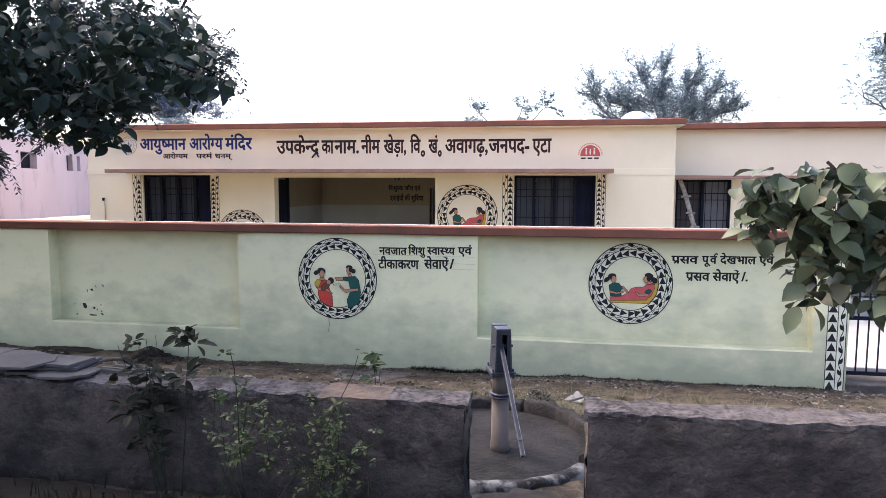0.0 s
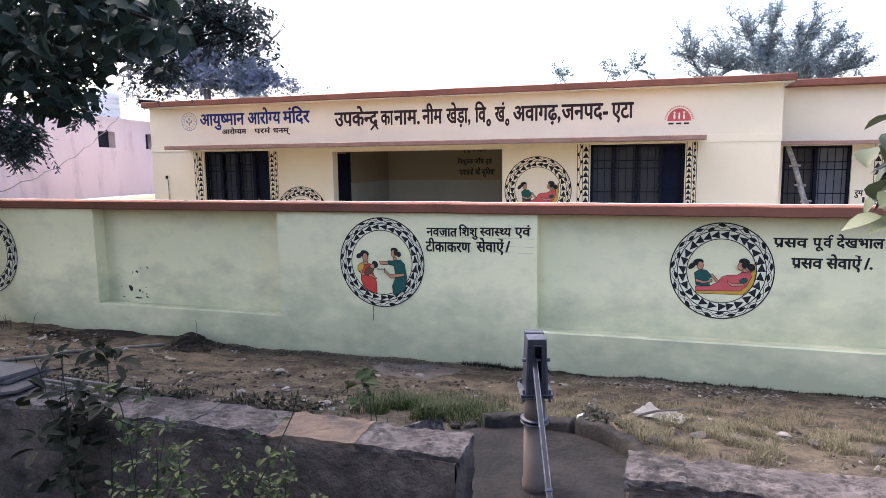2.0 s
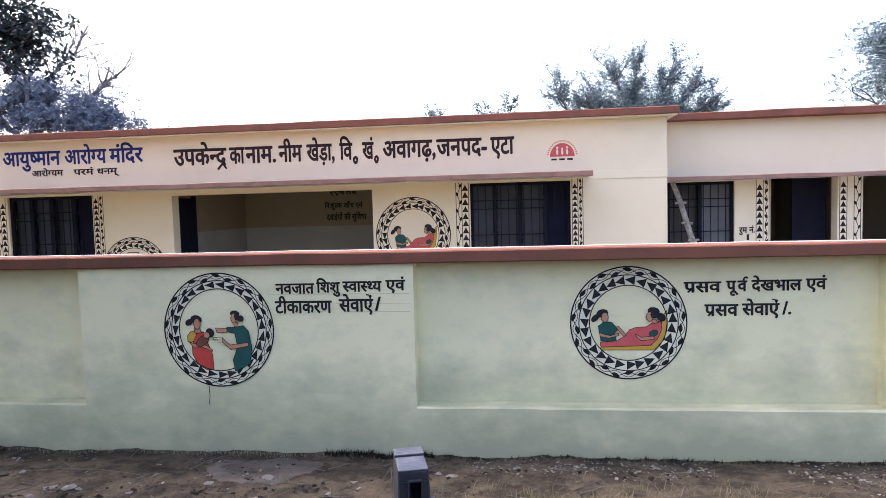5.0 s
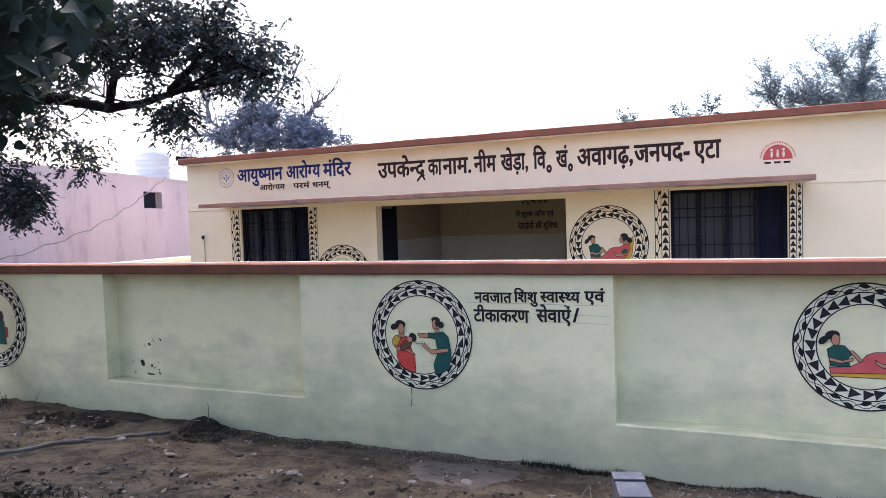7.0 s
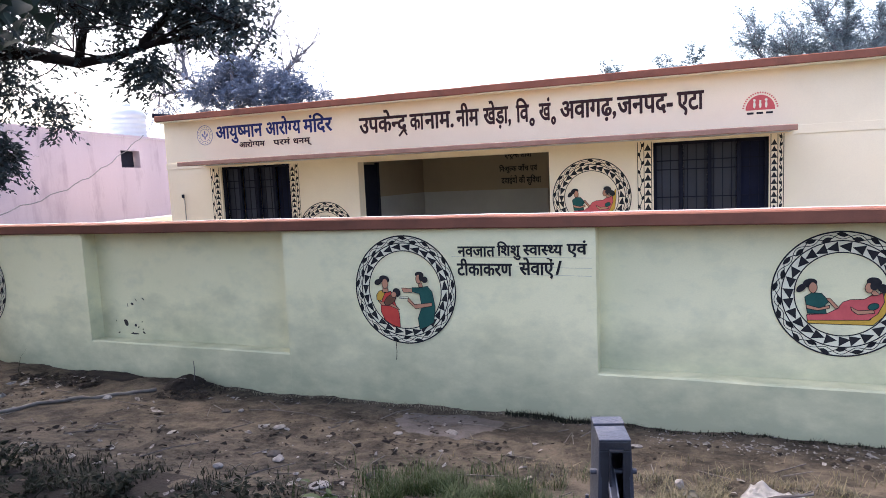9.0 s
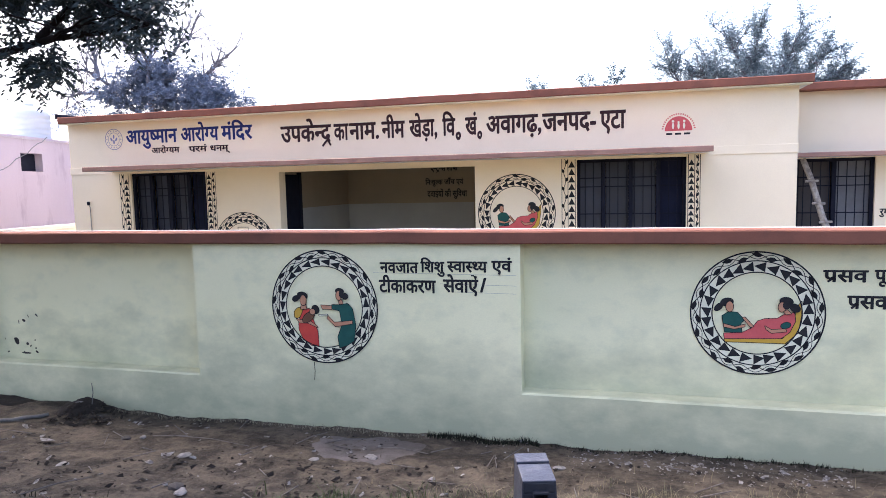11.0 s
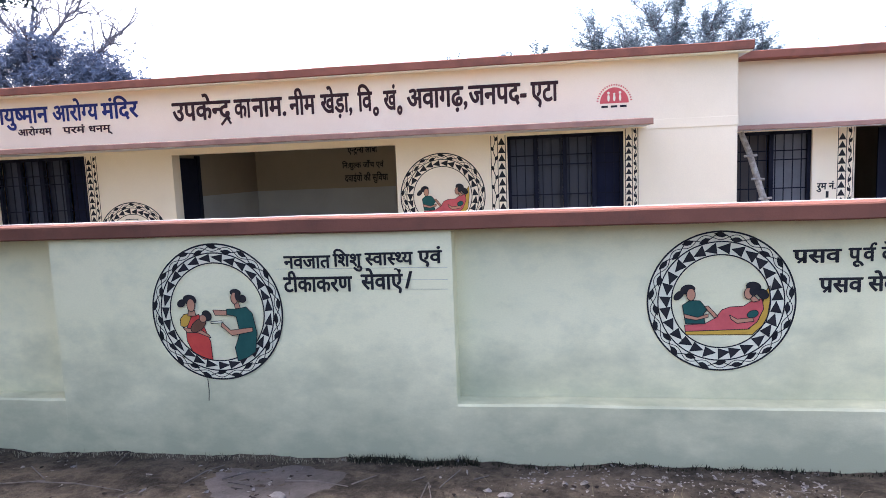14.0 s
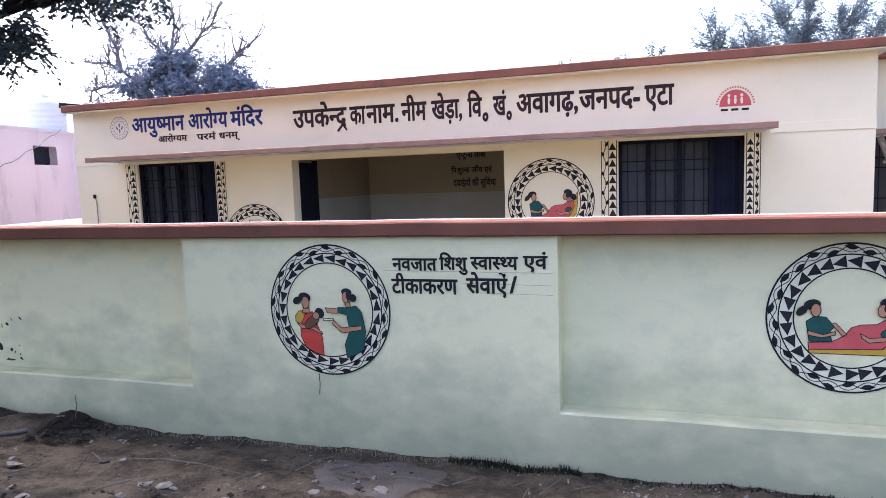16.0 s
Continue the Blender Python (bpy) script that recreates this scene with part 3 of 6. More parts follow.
gx, gy = axis(-13, 5.5, 0.075, 500), axis(2.5, 10.2, 0.06, 500)
gverts = [(x, y, ground_z(x, max(-399, min(399, y)))) for y in gy for x in gx]
gfaces = [(j * len(gx) + i, j * len(gx) + i + 1, (j + 1) * len(gx) + i + 1, (j + 1) * len(gx) + i) for j in range(len(gy) - 1) for i in range(len(gx) - 1)]
ground = part("ground", raw("ground", gverts, gfaces), EARTH, smooth=True)
tagged(ground, "bare trodden brown earth with litter, sloping to the wall", "ground", kind="structure")

# ---- compound wall ----
FACE, RECESS, CAP0, CAP1 = 9.35, 9.565, 1.86, 1.99
wall = thing("wall_compound", "pale green limewashed boundary wall with red oxide coping and painted medallions", "wall", kind="structure")
part("core", rough_bar(-16.5, 3.78, RECESS, 9.72, -0.5, CAP0, 0.4, 0.003), GREEN_PAINT, wall)
for a, b in ((-16.5, -12.10), (-8.13, -4.87), (-1.18, 3.37)):
    part("plinth", rough_bar(a, b, FACE, RECESS + 0.01, -0.5, 0.366, 0.2, 0.008, 0.018), GREEN_PAINT, wall)
for a, b in ((-12.10, -8.13), (-4.87, -1.18)):
    part("panel", rough_bar(a, b, FACE, RECESS + 0.01, -0.5, CAP0, 0.3, 0.004, 0.008), GREEN_PAINT, wall, "raised limewashed panel")
part("end_pier", rough_bar(3.37, 3.80, FACE - 0.004, 9.84, -0.5, CAP0, 0.3, 0.003), GREEN_PAINT, wall)
part("coping", rough_bar(-16.5, 3.86, 9.285, 9.63, CAP0, CAP1 - 0.004, 0.22, 0.007, 0.012), CAP_OXIDE, wall, "red oxide painted coping")
# pale strip that paints the bright grazing reflection of the coping's top
part("coping_top", rough_bar(-16.5, 3.86, 9.585, 9.625, CAP1 - 0.016, CAP1 + 0.001, 0.22, 0.004, 0.003), PALE, wall, "pale strip painted as the bright sheen along the coping top")
medallion(wall, -3.29, 1.18, 0.61, FACE, scene_of="vaccination", inner=0.72, mid=0.865)
medallion(wall, 0.99, 1.19, 0.58, RECESS, scene_of="delivery", inner=0.665, mid=0.85)
medallion(wall, -10.42, 1.10, 0.68, FACE, scene_of="desk")
medallion(wall, -14.6, 1.10, 0.62, RECESS)
words(wall, (("न व जा त", -2.64, -2.23), ("<ि श शु", -2.20, -1.955), ("स~ वा स~ थ~ य", -1.92, -1.515), ("ए वं", -1.465, -1.27)), 1.662, 1.560, FACE, BLACK_PAINT, "black hand-painted Hindi line about newborn health", 0.02)
words(wall, (("टी का क र ण", -2.655, -2.05), ("से वा ऐं", -1.965, -1.61), ("/", -1.585, -1.53)), 1.478, 1.355, FACE, BLACK_PAINT, "black hand-painted Hindi line about vaccination", 0.02)
words(wall, (("प^ स व", 1.54, 1.89), ("पू व`", 1.95, 2.14), ("दे ख भा ल", 2.19, 2.655), ("ए वं", 2.70, 2.885)), 1.600, 1.498, RECESS, BLACK_PAINT, "black hand-painted Hindi line about antenatal care", 0.015)
words(wall, (("प^ स व", 1.74, 2.055), ("से वा ऐं", 2.10, 2.445), ("/.", 2.48, 2.555)), 1.370, 1.258, RECESS, BLACK_PAINT, "black hand-painted Hindi line about delivery care", 0.015)
flat("paint_run", line_polys([(-3.43, 0.575), (-3.425, 0.47), (-3.435, 0.37)], 0.008), BLACK_PAINT, wall, FACE - 0.003, "thin black paint run")
flat("pencil_line", line_polys([(-2.72, 1.555), (-1.22, 1.545)], 0.003) + line_polys([(-2.0, 1.45), (-1.22, 1.44)], 0.003) + line_polys([(-1.9, 1.37), (-1.22, 1.36)], 0.003), GREY_DADO, wall, FACE - 0.003)
rs = random.Random(5)
spots = [ellipse(-7.69 + rs.uniform(-0.22, 0.35), 0.72 + rs.uniform(-0.28, 0.28), rs.uniform(0.006, 0.022), rs.uniform(0.006, 0.03), rs.uniform(0, 90), 7) for _ in range(13)]
spots += [ellipse(-7.69, 0.585, 0.035, 0.05, 20, 9), ellipse(-7.55, 0.435, 0.08, 0.012, 0, 8)]
flat("chipped_spot", spots, CHIP, wall, RECESS - 0.003, "chipped patches of bare plaster")
border(wall, 3.53, 3.775, -0.16, 1.84, FACE - 0.004, True)

# gate beside the end pier
gate = thing("gate", "black painted steel bar gate beside the end pier", "gate")
for z in (0.02, 0.78, 1.62):
    part("rail", boxed(3.82, 5.6, 9.52, 9.56, z, z + 0.05, 0.006), STEEL, gate)
for k in range(13):
    bm = bmesh.new()
    tube(bm, [(3.86 + k * 0.135, 9.54, 0.03), (3.86 + k * 0.135, 9.54, 1.75)], 0.011, 6)
    part("bar", bm, STEEL, gate)
gate_pier = part("gate_pier", rough_bar(5.65, 6.1, FACE, 9.84, -0.5, CAP1, 0.2, 0.003), GREEN_PAINT)
tagged(gate_pier, "pale green plastered gate pier", "pier", kind="structure")
sill = part("threshold", boxed(3.80, 5.65, 9.3, 9.9, -0.3, -0.05, 0.02), CEMENT)
tagged(sill, "worn cement threshold under the gate", "threshold", kind="structure")

paving = part("paving", rough_bar(3.6, 6.4, 9.92, 13.9, -0.2, 0.035, 0.4, 0.006), PAVING)
tagged(paving, "pale swept cement path behind the gate", "paving", kind="structure")

# ---- health centre ----
Y0 = 13.84
house = thing("health_centre", "single-storey cream painted health centre with red oxide roof edge", "building")
W1, W2, PORCH = (-9.40, -7.74, 1.05, 2.79), (-0.93, 0.73, 1.05, 2.79), (-6.22, -2.60, 0.3, 2.74)
part("front_wall", pierced_wall(-10.78, 2.27, -0.3, 3.79, Y0, Y0 + 0.23, [W1, W2, PORCH]), CREAM, house)
part("side_wall", boxed(-10.78, -10.55, Y0 + 0.23, 22, -0.3, 3.79), CREAM, house)
part("side_wall", boxed(2.04, 2.27, Y0 + 0.23, 22, -0.3, 3.79), CREAM, house)
part("back_wall", boxed(-10.78, 2.27, 22, 22.23, -0.3, 3.79), CREAM, house)
part("roof_edge", rough_bar(-10.80, 2.415, 13.615, 13.95, 3.785, 3.905, 0.25, 0.008, 0.010), OXIDE, house, "red oxide painted roof edge")
part("roof_slab", boxed(-10.80, 2.41, 13.94, 22.3, 3.78, 3.895), PALE, house)
part("soffit", boxed(-10.79, 2.40, 13.64, 13.84, 3.768, 3.784), WHITE_PAINT, house)
chajja = part("sunshade", rough_bar(-9.78, 1.01, 13.08, Y0 + 0.01, 2.835, 2.885, 0.3, 0.006, 0.008), SOFFIT, house, "projecting concrete sunshade with red edge")
part("sunshade_edge", rough_bar(-9.79, 1.02, 13.066, 13.10, 2.828, 2.912, 0.25, 0.006, 0.008), DUSTY_OXIDE, chajja)
part("sunshade_top", rough_bar(-9.785, 1.015, 13.09, Y0 + 0.01, 2.882, 2.905, 0.3, 0.004, 0.006), DUSTY_OXIDE, chajja)
part("string_course", boxed(1.03, 2.28, Y0 - 0.012, Y0 + 0.02, 2.80, 2.93, 0.004), CREAM, house)
part("string_course", boxed(-10.79, -9.80, Y0 - 0.012, Y0 + 0.02, 2.80, 2.93, 0.004), CREAM, house)
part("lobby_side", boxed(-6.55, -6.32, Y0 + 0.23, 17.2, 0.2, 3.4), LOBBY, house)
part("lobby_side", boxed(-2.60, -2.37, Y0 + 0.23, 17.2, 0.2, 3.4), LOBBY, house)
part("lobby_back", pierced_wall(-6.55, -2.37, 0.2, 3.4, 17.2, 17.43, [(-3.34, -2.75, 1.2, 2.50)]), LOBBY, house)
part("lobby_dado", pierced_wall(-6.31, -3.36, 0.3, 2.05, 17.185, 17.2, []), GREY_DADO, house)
part("lobby_dado", boxed(-6.32, -6.305, 14.80, 17.18, 0.3, 2.05), GREY_DADO, house)
part("lobby_floor", boxed(-6.5, -2.4, Y0 - 0.4, 17.2, -0.1, 0.30), GREY_DADO, house)
part("lobby_ceiling", boxed(-6.5, -2.4, Y0 + 0.2, 17.2, 3.2, 3.3), WHITE_PAINT, house)
door = part("lobby_door", boxed(-6.325, -6.28, 14.10, 14.70, 0.3, 2.70, 0.006), STEEL, house, "dark open door leaf")
part("frame", boxed(-6.315, -6.26, 14.70, 14.80, 0.3, 2.74, 0.006), STEEL, door)
grille = part("back_window", boxed(-3.34, -2.75, 17.29, 17.31, 1.82, 1.85), PALE, house)
for k in range(5):
    part("bar", boxed(-3.30 + k * 0.12, -3.285 + k * 0.12, 17.29, 17.305, 1.2, 2.5), PALE, grille)
part("rear_court_wall", boxed(-6.45, -2.3, 20.2, 20.4, -0.1, 2.9), WHITE_PAINT, house)
part("plinth", boxed(-10.82, 2.31, Y0 - 0.05, Y0 + 0.02, -0.3, 0.32, 0.01), CREAM, house)


def window(parent, x0, x1, z0, z1, y, leaves, back):
    """A steel window: frame, mullions, a bar grille and closed leaves behind it."""
    w = part("window", boxed(x0 - 0.005, x0 + 0.05, y + 0.05, y + 0.12, z0, z1, 0.004), STEEL, parent, "dark steel window with bar grille")
    part("frame", boxed(x1 - 0.05, x1 + 0.005, y + 0.05, y + 0.12, z0, z1, 0.004), STEEL, w)
    part("frame", boxed(x0, x1, y + 0.05, y + 0.12, z1 - 0.05, z1 + 0.005, 0.004), STEEL, w)
    part("frame", boxed(x0, x1, y + 0.05, y + 0.12, z0 - 0.005, z0 + 0.05, 0.004), STEEL, w)
    for k in range(1, leaves):
        x = x0 + (x1 - x0) * k / leaves
        part("mullion", boxed(x - 0.03, x + 0.03, y + 0.05, y + 0.12, z0, z1, 0.004), STEEL, w)
    n = int((x1 - x0) / 0.12)
    for k in range(1, n):
        x = x0 + (x1 - x0) * k / n
        part("grille_bar", boxed(x - 0.006, x + 0.006, y + 0.075, y + 0.087, z0, z1), STEEL, w)
    for k in (0.16, 0.24, 0.50, 0.75, 0.83):
        z = z0 + (z1 - z0) * k
        part("grille_bar", boxed(x0, x1, y + 0.066, y + 0.074, z - 0.008, z + 0.008), STEEL, w)
    for k in range(leaves):
        a, b = x0 + (x1 - x0) * k / leaves, x0 + (x1 - x0) * (k + 1) / leaves
        part("leaf", boxed(a + 0.03, b - 0.03, y + 0.15, y + 0.17, z0, z1, 0.004), back[k % len(back)], w)
    return w


window(house, *W1, Y0, 4, (DULL_PANE, PANE, DULL_PANE, SHUTTER))
window(house, *W2, Y0, 4, (PANE, DULL_PANE, DULL_PANE, SHUTTER))
border(house, -9.65, -9.44, 1.0, 2.79, Y0, fill=CREAM)
border(house, -7.72, -7.53, 1.0, 2.78, Y0, True, fill=CREAM)
border(house, -1.17, -0.95, 1.0, 2.81, Y0, fill=CREAM)
border(house, 0.75, 0.93, 1.0, 2.82, Y0, True, fill=CREAM)
medallion(house, -6.985, 1.40, 0.62, Y0, scene_of="sheet", fill=CREAM)
medallion(house, -1.91, 1.95, 0.64, Y0, scene_of="delivery", rx=0.95, fill=CREAM)
words(house, (("आ यु ष~ मा न", -9.44, -8.31), ("आ रो ग~ य", -8.22, -7.42), ("मं <ि द र", -7.35, -6.73)), 3.600, 3.365, Y0, BLUE_PAINT, "dark blue painted Hindi name of the health centre")
words(house, (("आ रो ग~ य म", -8.88, -8.27), ("प र मं", -8.06, -7.68), ("ध न म्", -7.61, -7.20)), 3.262, 3.165, Y0, BROWN_PAINT, "small dark painted Hindi motto")
words(house, (("उ प के न~ द^", -6.14, -5.18), ("का", -5.11, -4.845), ("ना म .", -4.82, -4.29), ("नी म", -4.22, -3.815), ("खे ड़ा ,", -3.72, -3.245), ("<ि व ॰", -3.14, -2.835), ("खं ॰", -2.745, -2.475),
              ("अ वा ग ढ़ ,", -2.395, -1.505), ("ज न प द -", -1.47, -0.645), ("ए टा", -0.565, -0.19)), 3.535, 3.268, Y0, BROWN_PAINT, "large maroon-black painted Hindi sub-centre sign")
lettering(house, "ऐ न~ ट^ न~ स | लॉ बी", -4.33, -3.72, 2.86, 2.75, 17.2, BLACK_PAINT, label="black painted Hindi lobby sign")
lettering(house, "<ि न : शु ल~ क | जाँ च | ए वं", -4.46, -3.60, 2.55, 2.45, 17.2, BLACK_PAINT, label="black painted Hindi line")
lettering(house, "द वा ई यों | की | सु <ि व धा", -4.42, -3.52, 2.30, 2.18, 17.2, BLACK_PAINT, label="black painted Hindi line")
# round seal and half-round badge, plain shapes
seal = flat("painted_seal", ring_polys(-9.715, 3.46, 0.190, 0.202, 40), LOGO_BLUE, house, Y0 - 0.006, "faded blue round painted seal")
flat("inner_ring", ring_polys(-9.715, 3.46, 0.122, 0.130, 40), LOGO_BLUE, seal, Y0 - 0.006)
flat("seal_disc", [ellipse(-9.715, 3.46, 0.2, 0.2, 0, 32)], CREAM, seal, Y0 - 0.003)
flat("seal_mark", [ellipse(-9.715 + a, 3.46 + b, 0.020, 0.042, t, 8) for a, b, t in ((0, 0.05, 0), (-0.055, 0.0, 30), (0.055, 0.0, -30), (0, -0.05, 0))] +
     [ellipse(-9.715 + 0.16 * math.cos(k * 0.39), 3.46 + 0.16 * math.sin(k * 0.39), 0.013, 0.010, 0, 6) for k in range(16)], LOGO_BLUE, seal, Y0 - 0.006)
half = [(0.605 + 0.20 * math.cos(k * math.pi / 20), 3.185 + 0.22 * math.sin(k * math.pi / 20)) for k in range(21)]
badge = flat("painted_badge", [half], PINKISH_RED, house, Y0 - 0.003, "faded red half-round painted badge")
flat("badge_mark", [ellipse(0.605 + d, 3.26, 0.018, 0.05, 0, 8) for d in (-0.08, 0.0, 0.08)] + [ellipse(0.605 + d, 3.33, 0.02, 0.02, 0, 8) for d in (-0.08, 0.08)] + [ellipse(0.605, 3.315, 0.016, 0.016, 0, 8)], WHITE_PAINT, badge, Y0 - 0.006)
flat("badge_letters", [ellipse(0.605 + 0.235 * math.cos(0.15 + k * 0.142), 3.185 + 0.255 * math.sin(0.15 + k * 0.142), 0.016, 0.011, math.degrees(0.15 + k * 0.142), 5) for k in range(21)], PINKISH_RED, badge, Y0 - 0.006)
flat("badge_caption", [[(0.605 + a, 3.125), (0.605 + a + 0.09, 3.125), (0.605 + a + 0.09, 3.155), (0.605 + a, 3.155)] for a in (-0.18, -0.05, 0.08)], BLACK_PAINT, badge, Y0 - 0.003)
bm = bmesh.new()
tube(bm, [(-10.37, Y0 - 0.02, 1.2), (-10.37, Y0 - 0.02, 2.16), (-10.40, Y0 - 0.03, 2.22)], 0.009, 6)
part("conduit", bm, POLE, house, "thin grey conduit end")
part("conduit_cap", boxed(-10.415, -10.375, Y0 - 0.05, Y0 - 0.01, 2.20, 2.27, 0.006), STEEL, house)
bm = bmesh.new()
tube(bm, [(-10.70, 14.1, 3.92), (-10.98, 13.75, 3.95)], 0.05, 10)
part("spout", bm, STEEL, house, "short dark roof spout")

# set-back wing
YW = 14.70
wing = thing("wing", "set-back cream painted wing with dark openings", "building")
G1, D1, D2 = (2.45, 3.57, 1.0, 2.72), (4.16, 5.24, 0.3, 2.74), (5.64, 6.9, 0.3, 2.74)
part("front_wall", pierced_wall(2.271, 9.5, -0.3, 3.78, YW, YW + 0.23, [G1, D1, D2]), CREAM, wing)
part("end_wall", boxed(9.27, 9.5, YW + 0.23, 21, -0.3, 3.78), CREAM, wing)
part("back_wall", boxed(2.271, 9.5, 21, 21.2, -0.3, 3.78), CREAM, wing)
part("roof_edge", rough_bar(2.42, 9.7, 14.47, 14.8, 3.765, 3.885, 0.25, 0.008, 0.010), OXIDE, wing, "red oxide painted roof edge")
part("roof_slab", boxed(2.42, 9.7, 14.79, 21.3, 3.76, 3.875), PALE, wing)
wsh = part("sunshade", rough_bar(2.275, 9.5, 14.12, YW + 0.01, 2.735, 2.785, 0.3, 0.006, 0.008), SOFFIT, wing)
part("sunshade_edge", rough_bar(2.275, 9.5, 14.105, 14.14, 2.73, 2.80, 0.25, 0.006, 0.008), DUSTY_OXIDE, wsh)
part("sunshade_top", rough_bar(2.275, 9.5, 14.13, YW + 0.01, 2.783, 2.798, 0.25, 0.006, 0.006), DUSTY_OXIDE, wsh)
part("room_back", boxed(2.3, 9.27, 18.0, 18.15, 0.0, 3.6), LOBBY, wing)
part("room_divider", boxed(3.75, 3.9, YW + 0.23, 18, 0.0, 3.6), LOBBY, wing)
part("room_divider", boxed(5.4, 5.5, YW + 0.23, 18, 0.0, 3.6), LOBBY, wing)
part("room_floor", boxed(2.3, 9.27, YW - 0.5, 18, -0.1, 0.3), GREY_DADO, wing)
part("door_leaf", boxed(4.66, 5.23, YW + 0.40, YW + 0.44, 0.3, 2.72, 0.006), STEEL, wing)
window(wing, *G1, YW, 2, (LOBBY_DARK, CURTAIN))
border(wing, 3.92, 4.14, 1.0, 2.74, YW, True, fill=CREAM)
border(wing, 5.27, 5.39, 1.0, 2.74, YW, True, fill=CREAM, motif="triangles")
border(wing, 5.50, 5.61, 1.0, 2.74, YW, fill=CREAM, motif="vine")
lettering(wing, "रु म | नं .", 3.645, 3.90, 1.915, 1.825, YW, BLACK_PAINT, label="small black painted room sign")
lettering(wing, "1", 3.725, 3.795, 1.785, 1.700, YW, BLACK_PAINT)

# pole with pegs leaning on the wing
pole = thing("peg_pole", "limewashed wooden climbing pole leaning under the sunshade", "pole")
top, foot = Vector((2.49, 14.44, 2.715)), Vector((3.22, 14.15, 0.3))
bm = bmesh.new()
tube(bm, [foot.lerp(top, k / 8) + Vector((0.012 * math.sin(k * 2.1), 0, 0)) for k in range(9)], [0.060 - 0.0022 * k for k in range(9)], 8)
part("shaft", bm, POLE, pole)
for k in range(6):
    c = foot.lerp(top, 0.2 + 0.13 * k)
    bm = bmesh.new()
    s = 1 if k % 2 else -1
    tube(bm, [c - Vector((0.09, 0.03, -0.01 * s)), c + Vector((0.09, -0.03, 0.02 * s))], 0.020, 6)
    part("peg", bm, POLE, pole)

# tanks on the roof
for cx, cy, r, h in ((2.18, 20.0, 0.47, 0.82), (0.98, 20.5, 0.45, 0.78)):
    bm = bmesh.new()
    lathe(bm, [(r, 3.895), (r, 3.895 + h * 0.55), (r * 0.92, 3.895 + h * 0.75), (r * 0.6, 3.895 + h * 0.92), (r * 0.3, 3.895 + h), (0.05, 3.895 + h + 0.01)], cx, cy, 28)
    t = part("roof_tank", bm, PLASTIC, smooth=True)
    tagged(t, "white domed plastic water tank on the roof", "water tank", "tanks on the roof")

# ---- neighbour ----
pink = thing("pink_house", "flat-roofed pink plastered house with small dark windows", "house")
A, B = Vector((-13.05, 9.90, 0)), Vector((-16.53, 22.0, 0))
d = (B - A).normalized()
turn = Matrix.Translation(A) @ Matrix(((d.x, d.y, 0, 0), (d.y, -d.x, 0, 0), (0, 0, 1, 0), (0, 0, 0, 1)))
bm = pierced_wall(0, (B - A).length, -0.3, 3.93, 0, 0.25, [(6.97, 7.92, 3.03, 3.50), (9.90, 10.95, 3.02, 3.52)])
bmesh.ops.transform(bm, verts=bm.verts, matrix=turn @ pose(0, -0.25, 0))
part("side_wall", bm, PINK, pink)
for a, b in ((6.97, 7.92), (9.90, 10.95)):
    bm = bmesh.new()
    box(bm, a, b, -0.22, -0.20, 3.02, 3.52)
    bmesh.ops.transform(bm, verts=bm.verts, matrix=turn)
    part("window", bm, STEEL, pink)
part("front_wall_lower", boxed(-20.5, -13.07, 9.93, 10.15, -0.3, 2.75), PALE, pink)
part("front_wall_upper", boxed(-20.5, -13.07, 9.94, 10.14, 2.75, 3.92), OCHRE, pink)
part("front_door", boxed(-15.6, -14.6, 9.88, 9.94, -0.2, 2.62, 0.01), STEEL, pink)
part("roof", raw("roof", [(-13.1, 10.0, 3.86), (-15.9, 20.0, 3.86), (-24, 20, 3.86), (-24, 10.0, 3.86)], [(0, 1, 2, 3)]), PALE, pink)
part("back_wall", boxed(-24, -15.95, 19.9, 20.1, -0.3, 3.9), PINK, pink)
side = thing("wall_side", "low pale yard wall with whitish coping", "wall", kind="structure")
part("body", boxed(-12.72, -12.55, 9.88, 21.5, -0.2, 1.64), PALE, side)
part("coping", boxed(-12.76, -12.50, 9.88, 21.5, 1.64, 1.73, 0.01), PALE, side)
bm = bmesh.new()
cx, cy, r = -16.45, 18.3, 0.57
prof = [(r, 3.865)]
for k in range(5):
    z = 3.90 + 0.15 * k
    prof += [(r, z), (r * 0.965, z + 0.02), (r * 0.965, z + 0.05), (r, z + 0.07)]
prof += [(r, 4.66), (r * 0.85, 4.78), (r * 0.5, 4.88), (r * 0.34, 4.90), (r * 0.34, 4.97), (r * 0.1, 5.0)]
lathe(bm, prof, cx, cy, 32)
tagged(part("water_tank", bm, PLASTIC, smooth=True), "ribbed white plastic water tank on the pink house", "water tank")
ca, cb = Vector((-15.12, 17.6, 3.95)), Vector((-10.1, 8.95, 2.0))
bm = bmesh.new()
tube(bm, [ca.lerp(cb, k / 24) - Vector((0, 0, 0.32 * math.sin(math.pi * k / 24) + 0.03 * math.sin(k * 1.9))) for k in range(25)], 0.010, 5)
tagged(part("cable", bm, CABLE), "thin grey cable slung from the pink house to the tree", "cable")
bm = bmesh.new()
ca, cb = Vector((-10.15, 8.55, 1.66)), Vector((-14.5, 9.26, 1.40))
tube(bm, [ca.lerp(cb, k / 16) - Vector((0, 0, 0.12 * math.sin(math.pi * k / 16))) for k in range(17)], 0.007, 5)
tagged(part("cable", bm, CABLE), "thin black cable tied to the trunk", "cable")

